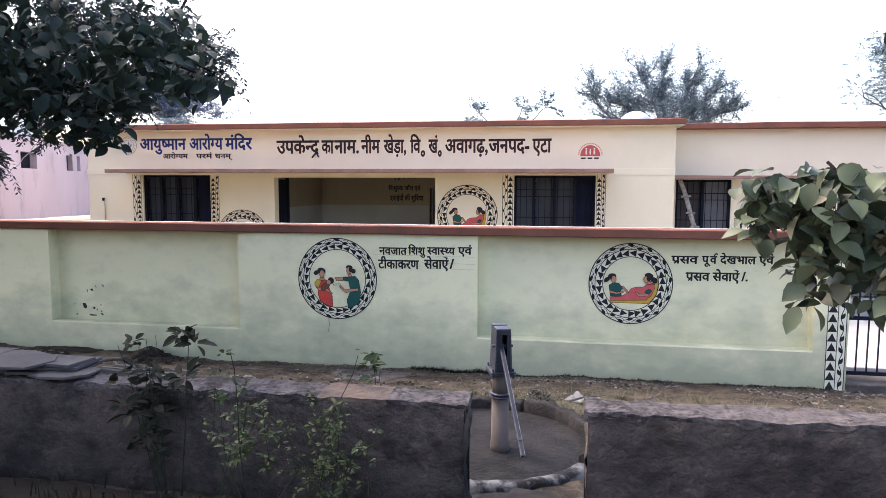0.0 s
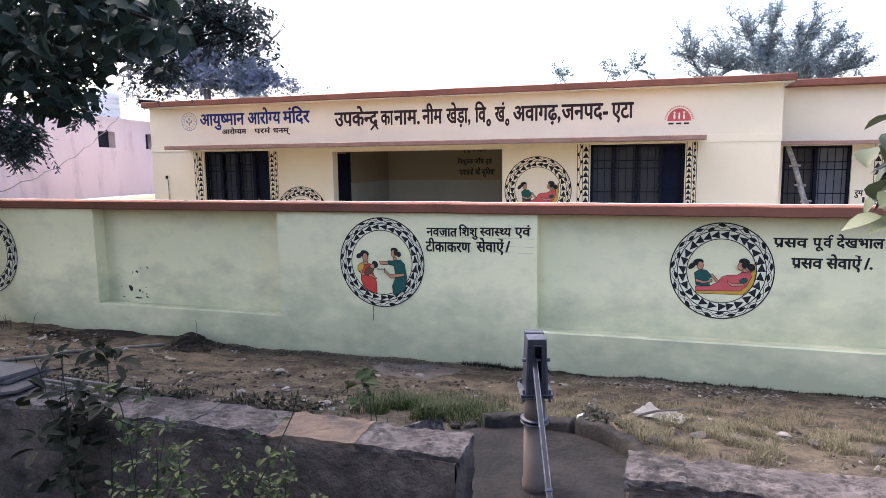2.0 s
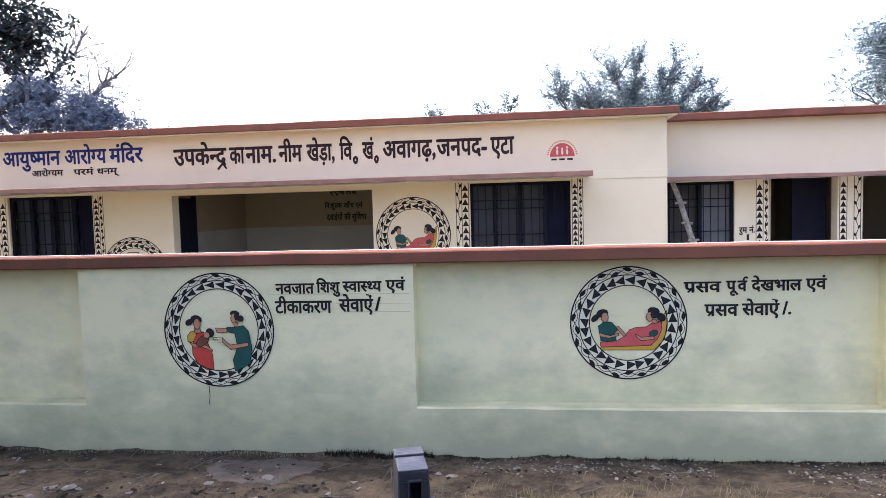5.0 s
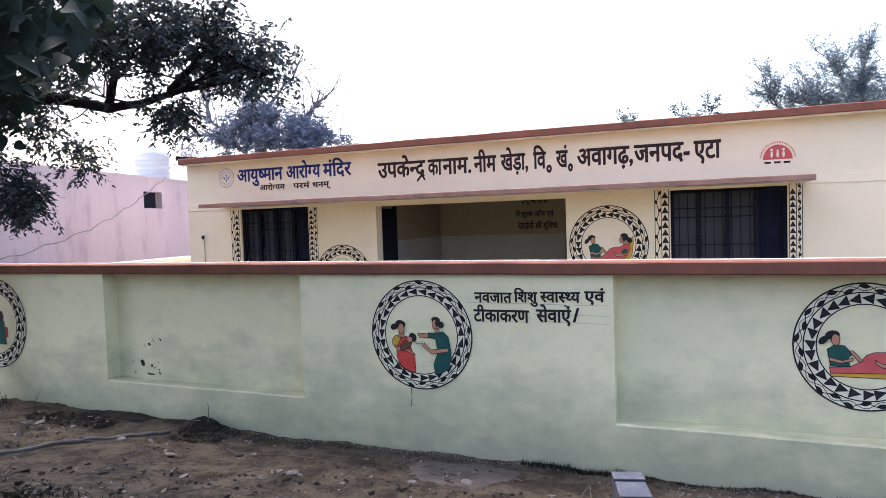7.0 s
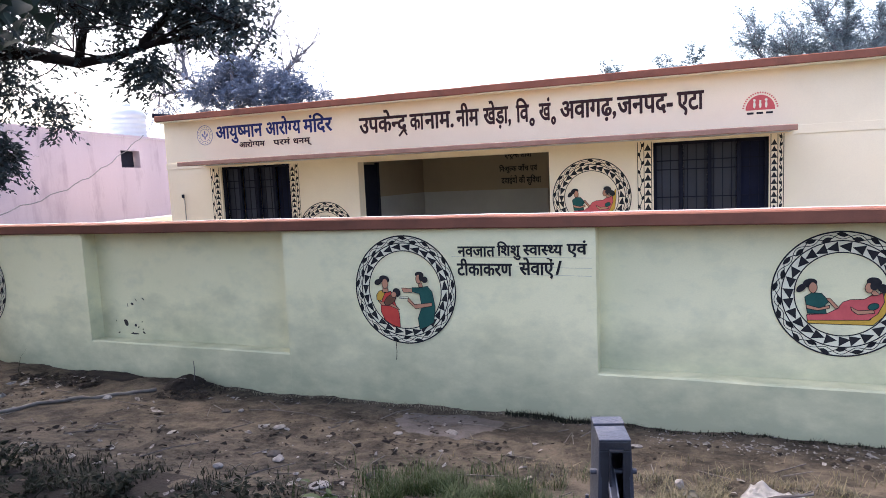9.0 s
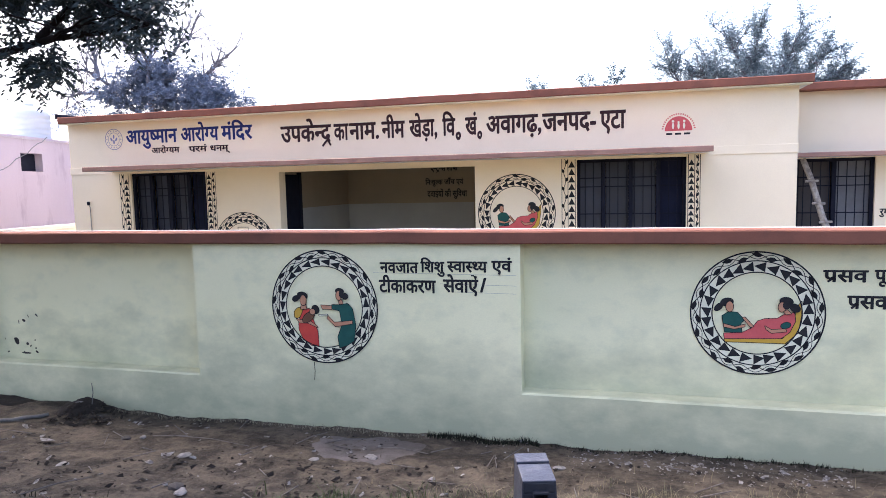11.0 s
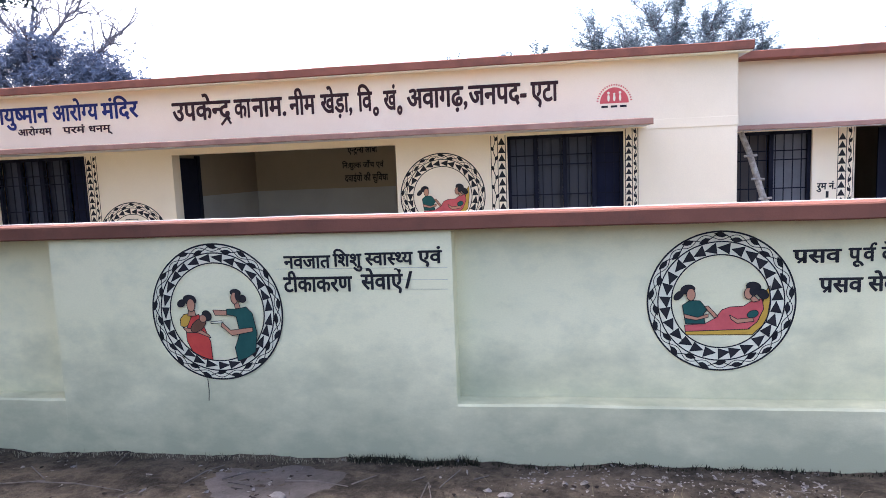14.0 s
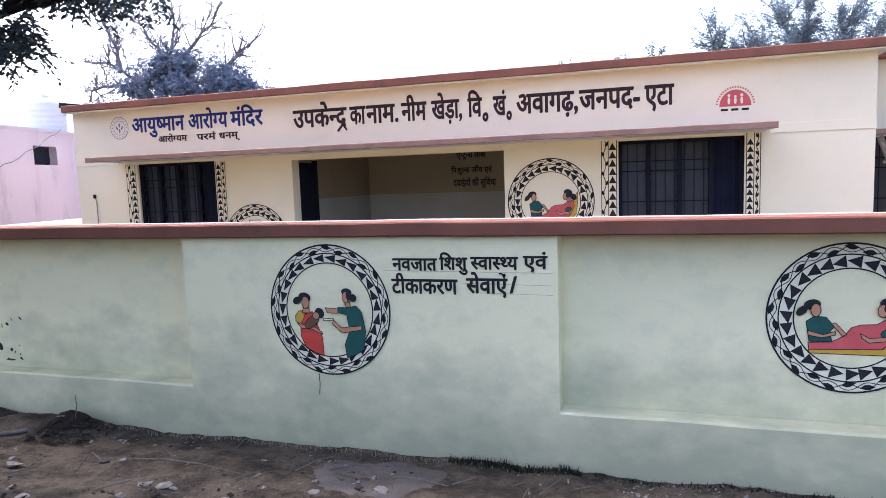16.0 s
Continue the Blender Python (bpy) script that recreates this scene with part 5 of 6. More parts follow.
def scraps(name, count, region, size, mat, label, lift=0.004):
    verts, faces = [], []
    while len(faces) < count * 2:
        x, y = rng.uniform(*region[0]), rng.uniform(*region[1])
        if math.hypot(x - BASIN_X, y - BASIN_Y) < BASIN_R + 0.2 or noise.noise((x * 0.8, y * 0.8, 9)) < -0.12:
            continue
        s = size * rng.uniform(0.35, 1.0) ** 2 * 1.3
        a = rng.uniform(0, math.tau)
        z = ground_z(x, y) + lift
        asp = rng.uniform(0.25, 0.9)
        n0 = len(verts)
        k = 5
        for i in range(k):
            t = a + i * math.tau / k + rng.uniform(-0.4, 0.4)
            u, v = s * math.cos(t), s * asp * math.sin(t)
            verts.append((x + u * math.cos(a) - v * math.sin(a), y + u * math.sin(a) + v * math.cos(a), z + rng.uniform(-0.3, 0.5) * s))
        verts.append((x, y, z + s * rng.uniform(0.2, 0.6)))
        for i in range(k):
            faces.append((n0 + i, n0 + (i + 1) % k, n0 + k))
    return tagged(part(name, raw(name, verts, faces), mat), label, "litter", kind="stuff")


scraps("litter", 1700, ((-11, 4.5), (4.3, 9.3)), 0.034, SCRAP, "scattered pale paper scraps and chips on the earth")
scraps("clods", 4200, ((-12, 4.8), (4.2, 9.32)), 0.022, EARTH, "small brown clods and pebbles on the earth")
scraps("dark_clods", 2400, ((-12, 4.8), (5.0, 9.32)), 0.018, SOIL, "small dark clods and leaf scraps on the earth")
scraps("leaf_litter", 2600, ((-11, -1.6), (4.6, 8.2)), 0.036, SOIL, "dark fallen leaves and burnt scraps on the earth", 0.012)
scraps("leaf_litter", 900, ((-3, 3.5), (6.3, 8.9)), 0.030, SOIL, "dark fallen leaf scraps on the earth", 0.010)
scraps("paper_scraps", 90, ((-8, 3.6), (5.6, 9.1)), 0.062, SCRAP, "larger pale paper and plastic scraps on the earth", 0.012)
scraps("plaster_crumbs", 1500, ((-0.7, 4.6), (8.75, 9.32)), 0.020, SCRAP, "pale plaster crumbs along the wall foot")
scraps("plaster_crumbs", 700, ((0.1, 4.6), (8.2, 9.0)), 0.014, SCRAP, "fine pale plaster crumbs near the wall foot")
scraps("rough_clods", 900, ((-8.8, -5.7), (8.55, 9.32)), 0.055, SOIL, "dark lumpy soil heaped along the wall foot", 0.02)
scraps("paper_scraps", 60, ((-8.6, -6.2), (8.3, 9.1)), 0.07, SCRAP, "pale rags and paper on the soil bank", 0.03)


def fallen_twigs(count):
    bm = bmesh.new()
    for _ in range(count):
        x, y, a, l = rng.uniform(-8, 3), rng.uniform(5.4, 9.1), rng.uniform(0, math.tau), rng.uniform(0.08, 0.4)
        if math.hypot(x - BASIN_X, y - BASIN_Y) < BASIN_R + 0.3:
            continue
        q = (x + l * math.cos(a), min(9.3, y + l * math.sin(a)))
        tube(bm, [(x, y, ground_z(x, y) + 0.012), (q[0], q[1], ground_z(*q) + rng.uniform(0.01, 0.05))], 0.005, 4)
    tagged(part("fallen_twigs", bm, TIMBER), "pale broken twigs scattered on the earth", "twigs", kind="stuff")


fallen_twigs(130)


def blades(name, count, where, height, width, mat, label, spread=0.5):
    """A tuft or sward of narrow bent blades."""
    verts, faces = [], []
    for _ in range(count):
        x, y = where()
        if math.hypot(x - BASIN_X, y - BASIN_Y) < BASIN_R + 0.16:
            continue
        z = ground_z(x, y) - 0.01
        h, a = height * rng.uniform(0.4, 1.1), rng.uniform(0, math.tau)
        dx, dy = math.cos(a), math.sin(a)
        w = width * rng.uniform(0.6, 1.2)
        b = rng.uniform(0.1, spread) * h
        n0 = len(verts)
        verts += [(x - dy * w, y + dx * w, z), (x + dy * w, y - dx * w, z), (x + dx * b * 0.4 + dy * w * 0.7, y + dy * b * 0.4 - dx * w * 0.7, z + h * 0.6),
                  (x + dx * b * 0.4 - dy * w * 0.7, y + dy * b * 0.4 + dx * w * 0.7, z + h * 0.6), (x + dx * b * 1.3, y + dy * b * 1.3, z + h * 0.95)]
        faces += [(n0, n0 + 1, n0 + 2, n0 + 3), (n0 + 3, n0 + 2, n0 + 4)]
    return tagged(part(name, raw(name, verts, faces), mat), label, "grass", kind="stuff")


def blob(cx, cy, sx, sy):
    return lambda: (rng.normal(cx, sx), min(9.3, rng.normal(cy, sy)))


def patchy(spot):
    """Keeps the blades to uneven clumps."""
    def pick():
        for _ in range(8):
            x, y = spot()
            if noise.noise((x * 3.3, y * 3.3, 12)) > 0.02:
                break
        return x, y
    return pick


blades("green_grass", 3600, patchy(blob(-1.75, 6.75, 0.40, 0.30)), 0.17, 0.004, GRASS, "clump of fresh green grass on the earth", 0.9)
blades("dry_grass", 11000, patchy(lambda: (rng.normal(1.0, 1.1), rng.normal(7.15, 0.50))), 0.10, 0.003, STRAW, "sparse dry straw-coloured grass on the earth", 1.2)
blades("mixed_grass", 3200, patchy(blob(-0.35, 6.95, 0.75, 0.45)), 0.11, 0.0035, STRAW, "sparse dry grass behind the pump basin", 1.0)
blades("dark_weeds", 5200, patchy(lambda: (rng.uniform(-5.4, -2.3), rng.normal(5.7, 0.38))), 0.085, 0.006, WEED, "dark low weeds behind the low wall", 1.2)
blades("left_weeds", 260, lambda: (rng.uniform(-8.5, -4.5), rng.normal(5.4, 0.5)), 0.14, 0.005, WEED, "dark low weeds on the earth", 1.2)
blades("wall_fringe", 900, lambda: (rng.uniform(-2.15, -1.0), rng.normal(9.27, 0.025)), 0.07, 0.004, WEED, "dark fringe of dead grass at the wall foot", 0.5)
blades("wall_tufts", 1100, lambda: (rng.uniform(-0.9, 3.6), rng.normal(9.29, 0.02)), 0.045, 0.005, WEED, "thin dark weeds along the wall foot", 0.8)
blades("straw_foot", 800, lambda: (rng.uniform(-6.0, -1.2), rng.normal(9.27, 0.03)), 0.045, 0.004, PALE_STRAW, "thin bleached straw along the wall foot", 0.8)
blades("trunk_weeds", 160, blob(-9.9, 8.7, 0.35, 0.10), 0.30, 0.004, WEED, "thin weeds round the foot of the tree", 0.7)


# ---- plants ----
def leaf_mesh(name, pos, ahead, up, length, width, cup=0.15):
    """Many broad pointed leaves with a folded midrib; pos, ahead and up are arrays."""
    st, hw = np.array([0.08, 0.26, 0.5, 0.74, 0.91]), np.array([0.20, 0.43, 0.5, 0.36, 0.13])
    u = np.concatenate([[0], st, [1], st, st])
    v = np.concatenate([np.zeros(7), hw, -hw])
    w = np.concatenate([[0], -0.5 * st ** 2, [-0.5]] + 2 * [-0.5 * st ** 2 + cup * hw * 2])
    tri = [(0, 1, 7), (0, 12, 1), (5, 6, 11), (5, 16, 6)]
    for k in range(4):
        tri += [(1 + k, 2 + k, 8 + k), (1 + k, 8 + k, 7 + k), (1 + k, 13 + k, 2 + k), (1 + k, 12 + k, 13 + k)]
    tri = np.array(tri)
    ahead = ahead / np.linalg.norm(ahead, axis=1, keepdims=True)
    side = np.cross(up, ahead)
    side /= np.linalg.norm(side, axis=1, keepdims=True) + 1e-9
    nrm = np.cross(ahead, side)
    P = pos[:, None] + (ahead[:, None] * u[None, :, None] * length[:, None, None]) + side[:, None] * v[None, :, None] * width[:, None, None] + nrm[:, None] * w[None, :, None] * width[:, None, None]
    F = tri[None] + (np.arange(len(pos)) * 17)[:, None, None]
    return raw(name, P.reshape(-1, 3).tolist(), F.reshape(-1, 3).tolist())


def sprays(name, pos, ahead, count, reach, length, width, droop=0.5):
    """Feathered sprays: leaflets in pairs along a drooping stalk, as folded diamonds."""
    n = len(pos)
    ahead = ahead / (np.linalg.norm(ahead, axis=1, keepdims=True) + 1e-9)
    side = np.cross(ahead, np.array([0, 0, 1.0]))
    side /= np.linalg.norm(side, axis=1, keepdims=True) + 1e-6
    V = []
    for k in range(count):
        f = (k // 2 + 1) / (count // 2 + 1)
        s = 1 if k % 2 else -1
        r = reach * rng.uniform(0.7, 1.2, (n, 1))
        base = pos + ahead * r * f - np.array([0, 0, 1.0]) * (droop * r * f * f)
        d = side * s * rng.uniform(0.6, 1.1, (n, 1)) + ahead * rng.uniform(0.3, 0.9, (n, 1)) + np.array([0, 0, -1.0]) * rng.uniform(0.0, 0.9, (n, 1))
        d /= np.linalg.norm(d, axis=1, keepdims=True)
        o = np.cross(d, rng.normal(size=(n, 3)))
        o /= np.linalg.norm(o, axis=1, keepdims=True) + 1e-6
        L, W = length * rng.uniform(0.7, 1.2, (n, 1)), width * rng.uniform(0.7, 1.2, (n, 1))
        V.append(np.stack([base, base + d * L * 0.45 + o * W * 0.5, base + d * L, base + d * L * 0.45 - o * W * 0.5], 1))
    V = np.concatenate(V).reshape(-1, 3)
    F = np.arange(len(V)).reshape(-1, 4)
    return raw(name, V.tolist(), F.tolist())


def limb(bm, pts, r0, r1, sides=8, wob=0.05, seed=0):
    """A tapering, slightly crooked limb through the given points; returns the points along it."""
    out = []
    P = [Vector(p) for p in pts]
    for i, (a, b) in enumerate(zip(P, P[1:])):
        for k in range(5):
            q = a.lerp(b, k / 5)
            out.append(q + noise.noise_vector(q * 1.7 + Vector((seed, 0, 0))) * wob)
    out.append(P[-1])
    m = len(out) - 1
    tube(bm, out, [r0 + (r1 - r0) * (k / m) ** 0.8 for k in range(m + 1)], sides)
    return out


def twigs(bm, start, direction, length, radius, depth, rnd, tips, spread=0.7, lift=0.15, sides=5):
    d = Vector(direction).normalized()
    p = Vector(start)
    pts = [p.copy()]
    for _ in range(4):
        d = (d + Vector((rnd.gauss(0, 0.16), rnd.gauss(0, 0.16), rnd.gauss(0, 0.12) + lift * 0.2))).normalized()
        p = p + d * length / 4
        pts.append(p.copy())
    tube(bm, pts, [radius * (1 - 0.12 * k) for k in range(5)], sides, cap=False)
    if depth == 0:
        tips.append((pts[-1], d))
        return
    for k in range(rnd.randint(2, 3)):
        q = pts[rnd.randint(2, 4)]
        e = (d + Vector((rnd.gauss(0, spread), rnd.gauss(0, spread), rnd.gauss(0, spread * 0.7) + lift))).normalized()
        twigs(bm, q, e, length * rnd.uniform(0.55, 0.85), radius * 0.6, depth - 1, rnd, tips, spread, lift, max(3, sides - 1))


# the dark feathery tree by the wall
tree = thing("neem_tree", "dark leaning neem-like tree with feathery leaves beside the wall", "tree", at=(-9.9, 8.75, 0))
bm = bmesh.new()
limb(bm, [(-10.10, 8.75, -0.15), (-10.17, 8.76, 0.2), (-10.36, 8.78, 1.2), (-10.40, 8.8, 2.0), (-10.22, 8.8, 3.0)], 0.25, 0.18, 14, 0.03)
part("trunk", bm, BARK, tree, smooth=True)
limbs = [
    ([(-10.36, 8.8, 1.8), (-10.75, 8.75, 2.6), (-11.3, 8.6, 3.4), (-12.1, 8.4, 4.1), (-13.0, 8.2, 4.9)], 0.20, 0.06),
    ([(-10.25, 8.8, 2.9), (-10.1, 8.82, 3.6), (-9.57, 8.85, 4.08), (-8.76, 8.88, 4.25), (-8.03, 8.9, 4.20), (-7.33, 8.9, 3.97), (-6.85, 8.9, 4.0), (-6.1, 8.9, 4.11), (-5.5, 8.9, 4.10), (-4.9, 8.9, 4.15)], 0.14, 0.015),
    ([(-10.2, 8.8, 2.9), (-10.35, 8.8, 3.7), (-10.9, 8.7, 4.6), (-11.3, 8.6, 5.6)], 0.17, 0.06),
    ([(-10.05, 8.8, 3.0), (-9.8, 8.6, 4.2), (-9.3, 8.3, 5.4), (-8.9, 8.1, 6.6)], 0.14, 0.05),
    ([(-7.33, 8.9, 3.97), (-7.05, 8.8, 4.4), (-7.3, 8.5, 5.5)], 0.06, 0.03),
    ([(-6.3, 8.9, 4.10), (-5.9, 9.1, 4.6), (-5.5, 9.2, 5.3)], 0.05, 0.02)]
for k, (pts, r0, r1) in enumerate(limbs):
    bm = bmesh.new()
    limb(bm, pts, r0, r1, 8, 0.03, k)
    part("limb", bm, BARK, tree, smooth=True)
CLUMPS = [(-12.3, 8.2, 4.9, 1.3, 1.2, 0.9, 900), (-10.8, 8.4, 5.3, 1.4, 1.3, 1.0, 1200), (-9.2, 8.3, 5.2, 1.4, 1.2, 0.9, 1500), (-7.8, 8.6, 5.0, 1.2, 1.0, 0.75, 1250), (-6.7, 8.9, 4.85, 0.95, 0.8, 0.60, 820),
          (-5.7, 9.0, 4.65, 0.75, 0.7, 0.45, 420), (-5.0, 8.95, 4.30, 0.45, 0.5, 0.32, 150), (-8.7, 8.6, 4.25, 0.9, 0.7, 0.35, 330), (-8.9, 8.6, 3.15, 0.32, 0.3, 0.50, 170), (-8.3, 8.7, 3.65, 0.40, 0.3, 0.30, 110),
          (-7.4, 8.75, 3.52, 0.42, 0.3, 0.30, 130), (-8.75, 8.7, 2.80, 0.25, 0.3, 0.30, 60), (-6.3, 8.9, 3.85, 0.4, 0.35, 0.22, 90), (-11.6, 8.3, 3.6, 0.7, 0.5, 0.5, 190), (-12.6, 8.0, 3.5, 0.6, 0.5, 0.6, 190), (-9.5, 8.6, 4.0, 0.6, 0.5, 0.35, 130), (-8.95, 8.6, 2.78, 0.30, 0.3, 0.25, 60),
          # the last four clumps hang out of view, added to shade wall and ground
          (-8.4, 8.6, 2.95, 0.28, 0.3, 0.35, 130), (-4.75, 8.9, 4.25, 0.30, 0.3, 0.25, 110), (-6.7, 8.8, 3.62, 0.28, 0.3, 0.24, 60), (-9.0, 7.4, 7.4, 2.2, 1.8, 1.0, 2600), (-7.5, 5.6, 7.7, 2.4, 1.8, 0.9, 2600), (-10.5, 6.2, 7.2, 2.2, 1.8, 0.9, 2200), (-6.4, 7.6, 7.2, 1.9, 1.5, 0.8, 1200)]
P = np.concatenate([rng.normal(size=(n, 3)) * np.array([a, b, c]) * 0.52 + np.array([x, y, z]) for x, y, z, a, b, c, n in [(*q[:6], int(q[6] * 1.3)) for q in CLUMPS]])
gaps = np.array([noise.noise(Vector(p) * 1.5) + 0.5 * noise.noise(Vector(p) * 3.7) for p in P])
P = P[gaps > 0.05]
D = rng.normal(size=P.shape) * np.array([1, 1, 0.45]) + np.array([0, 0, -0.15])
crown = part("crown", sprays("crown", P, D, 14, 0.24, 0.085, 0.030, 0.6), NEEM, tree, "feathery dark green leaves with gaps, plus added unseen shading clumps")
bm = bmesh.new()
rnd = random.Random(3)
tips = []
for pts, r0, r1 in limbs:
    for q in pts[2:]:
        for _ in range(2):
            twigs(bm, q, (rnd.gauss(0, 1), rnd.gauss(0, 0.7), 0.4), 0.8, 0.018, 2, rnd, tips)
tagged(part("fine_branchwork", bm, BARK, tree), kind="stuff")


def broad_plant(name, label, stems, leaves_at, length, mat, category, group="", mat2=None, share=0.0, at=(0, 0, 0), up_bias=1.0, keep_x=None, keep_z=None):
    t = thing(name, label, category, group, at=at)
    for k, (pts, r0, r1) in enumerate(stems):
        bm = bmesh.new()
        limb(bm, pts, r0, r1, 6, 0.03, k + 11)
        part("stem", bm, BARK if r0 > 0.02 else STALK, t, smooth=True)
    pos = np.concatenate([np.clip(rng.normal(size=(n, 3)), -1.5, 1.5) * np.array([a, b, c]) * 0.6 + np.array([x, y, z]) for x, y, z, a, b, c, n in leaves_at])
    if keep_x:
        pos = pos[pos[:, 0] > keep_x]
    if keep_z:
        pos = pos[pos[:, 2] > keep_z]
    ahead = rng.normal(size=pos.shape) * np.array([1, 1, 0.35]) + np.array([0, 0, -0.45])
    up = rng.normal(size=pos.shape) * 0.45 + np.array([0, -0.25, up_bias])
    L = length * rng.uniform(0.55, 1.15, len(pos))
    pick = rng.uniform(size=len(pos)) < share
    for m_, sel, nm in ((mat, ~pick, "leaves"), (mat2, pick, "dry_leaves")):
        if m_ and sel.any():
            part(nm, leaf_mesh(nm, pos[sel], ahead[sel], up[sel], L[sel], L[sel] * rng.uniform(0.55, 0.8, sel.sum())), m_, t, smooth=True)
    return t


# broad-leaved branches by the road
broad_plant("broadleaf_shrub", "broad-leaved shrub with some yellowed leaves by the low wall", [
    ([(2.3, 3.35, 0.5), (2.2, 3.4, 1.4), (1.8, 3.45, 2.2), (1.25, 3.5, 2.7)], 0.025, 0.008),
    ([(2.2, 3.4, 1.5), (1.7, 3.5, 2.15), (0.98, 3.55, 2.45)], 0.014, 0.005),
    ([(2.25, 3.35, 1.3), (2.2, 3.4, 2.2), (2.0, 3.45, 3.2), (1.75, 3.5, 3.9)], 0.02, 0.006)],
    [(1.08, 3.53, 2.50, 0.24, 0.15, 0.17, 75), (1.30, 3.50, 2.48, 0.40, 0.22, 0.20, 230), (1.50, 3.45, 2.20, 0.42, 0.24, 0.28, 230), (1.85, 3.45, 2.25, 0.4, 0.3, 0.4, 360), (1.38, 3.42, 1.85, 0.24, 0.15, 0.18, 60), (1.70, 3.5, 3.25, 0.2, 0.2, 0.25, 30), (1.60, 3.55, 3.65, 0.2, 0.2, 0.2, 20)],
    0.138, BROAD, "shrub", mat2=YELLOWED, share=0.07, at=(2.3, 3.35, 0.5), keep_x=0.86, keep_z=1.97)
broad_plant("broadleaf_tree", "broad-leaved tree with dark boughs over the earth and an added unseen crown", [
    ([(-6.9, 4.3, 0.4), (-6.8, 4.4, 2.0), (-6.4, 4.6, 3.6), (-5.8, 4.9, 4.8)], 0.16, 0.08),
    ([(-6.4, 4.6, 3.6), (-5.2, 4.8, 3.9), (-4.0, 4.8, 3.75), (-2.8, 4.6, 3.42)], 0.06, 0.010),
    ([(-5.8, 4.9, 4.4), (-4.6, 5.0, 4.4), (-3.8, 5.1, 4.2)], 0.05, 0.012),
    # limbs that carry the added, unseen crown
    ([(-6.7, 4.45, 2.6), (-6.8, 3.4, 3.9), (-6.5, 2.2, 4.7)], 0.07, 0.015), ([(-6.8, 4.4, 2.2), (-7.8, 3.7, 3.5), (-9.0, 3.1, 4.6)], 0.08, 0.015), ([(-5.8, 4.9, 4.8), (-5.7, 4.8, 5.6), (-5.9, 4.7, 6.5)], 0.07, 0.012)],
    # the five big clumps from (-6.6, 2.2) on are unseen, added to shade the left
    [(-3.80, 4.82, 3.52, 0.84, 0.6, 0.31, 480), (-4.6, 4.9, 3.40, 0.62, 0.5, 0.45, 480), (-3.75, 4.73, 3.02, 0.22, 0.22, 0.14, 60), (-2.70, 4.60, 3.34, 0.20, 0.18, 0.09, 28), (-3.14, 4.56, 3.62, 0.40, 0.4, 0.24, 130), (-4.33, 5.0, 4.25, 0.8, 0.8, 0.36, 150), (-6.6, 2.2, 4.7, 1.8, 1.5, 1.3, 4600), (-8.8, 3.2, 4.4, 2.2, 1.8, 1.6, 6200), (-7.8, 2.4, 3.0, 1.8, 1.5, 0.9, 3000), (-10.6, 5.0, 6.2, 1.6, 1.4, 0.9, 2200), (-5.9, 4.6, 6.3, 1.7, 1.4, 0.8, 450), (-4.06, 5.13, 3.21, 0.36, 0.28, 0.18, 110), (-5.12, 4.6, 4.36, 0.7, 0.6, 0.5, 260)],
    0.142, BROAD_SHADED, "tree", at=(-6.9, 4.3, 0.4))


def weed_bush(x, y, h, seed, label, spread=0.35, leaf=0.034, count=70, lowest=3, mat=SHRUB, stems=(4, 6)):
    rnd = random.Random(seed)
    t = thing("roadside_weed", label, "weed", "roadside weeds", at=(x, y, ground_z(x, y)))
    pos, ahead = [], []
    for s in range(rnd.randint(*stems)):
        top = Vector((x + rnd.gauss(0, spread), y + rnd.gauss(0, spread * 0.5), ground_z(x, y) + h * rnd.uniform(0.6, 1.0)))
        base = Vector((x + rnd.gauss(0, 0.05), y + rnd.gauss(0, 0.05), ground_z(x, y) - 0.02))
        mid = base.lerp(top, 0.5) + Vector((rnd.gauss(0, 0.04), rnd.gauss(0, 0.04), 0.05))
        bm = bmesh.new()
        pts = limb(bm, [base, mid, top], 0.0055, 0.002, 5, 0.03, seed + s)
        part("stem", bm, STALK, t)
        nodes = [pts[rnd.randint(lowest, len(pts) - 1)] + Vector((rnd.gauss(0, 0.05), rnd.gauss(0, 0.05), rnd.gauss(0, 0.03))) for _ in range(max(4, count // 7))]
        for _ in range(count):
            q = nodes[rnd.randint(0, len(nodes) - 1)]
            e = Vector((rnd.gauss(0, 1), rnd.gauss(0, 1), rnd.gauss(0.1, 0.4))).normalized()
            pos.append(q + e * leaf * rnd.uniform(0.1, 0.5))
            ahead.append(tuple(e))
    pos, ahead = np.array(pos), np.array(ahead)
    up = rng.normal(size=pos.shape) * 0.5 + np.array([0, -0.2, 1.0])
    L = leaf * rng.uniform(0.5, 1.2, len(pos))
    part("leaves", leaf_mesh("leaves", pos, ahead, up, L, L * 0.5), mat, t)
    return t


weed_bush(-1.75, 3.25, 1.15, 21, "thin-stemmed leafy weed in front of the low wall", 0.30, 0.042, 56, 5)
weed_bush(-2.05, 3.40, 0.95, 22, "thin-stemmed leafy weed in front of the low wall", 0.30, 0.042, 56, 5)
weed_bush(-1.45, 3.45, 0.75, 23, "low leafy weed in front of the low wall", 0.28)
weed_bush(-2.55, 3.60, 1.24, 24, "dark leafy weed beside the slabs", 0.13, 0.10, 34, 3, WEED)
weed_bush(1.35, 3.1, 0.5, 26, "low leafy weed at the foot of the low wall", 0.2, 0.07)
weed_bush(-0.22, 6.50, 0.26, 27, "small dusty weed behind the basin", 0.07, 0.05, 40, 3, DUSTY)
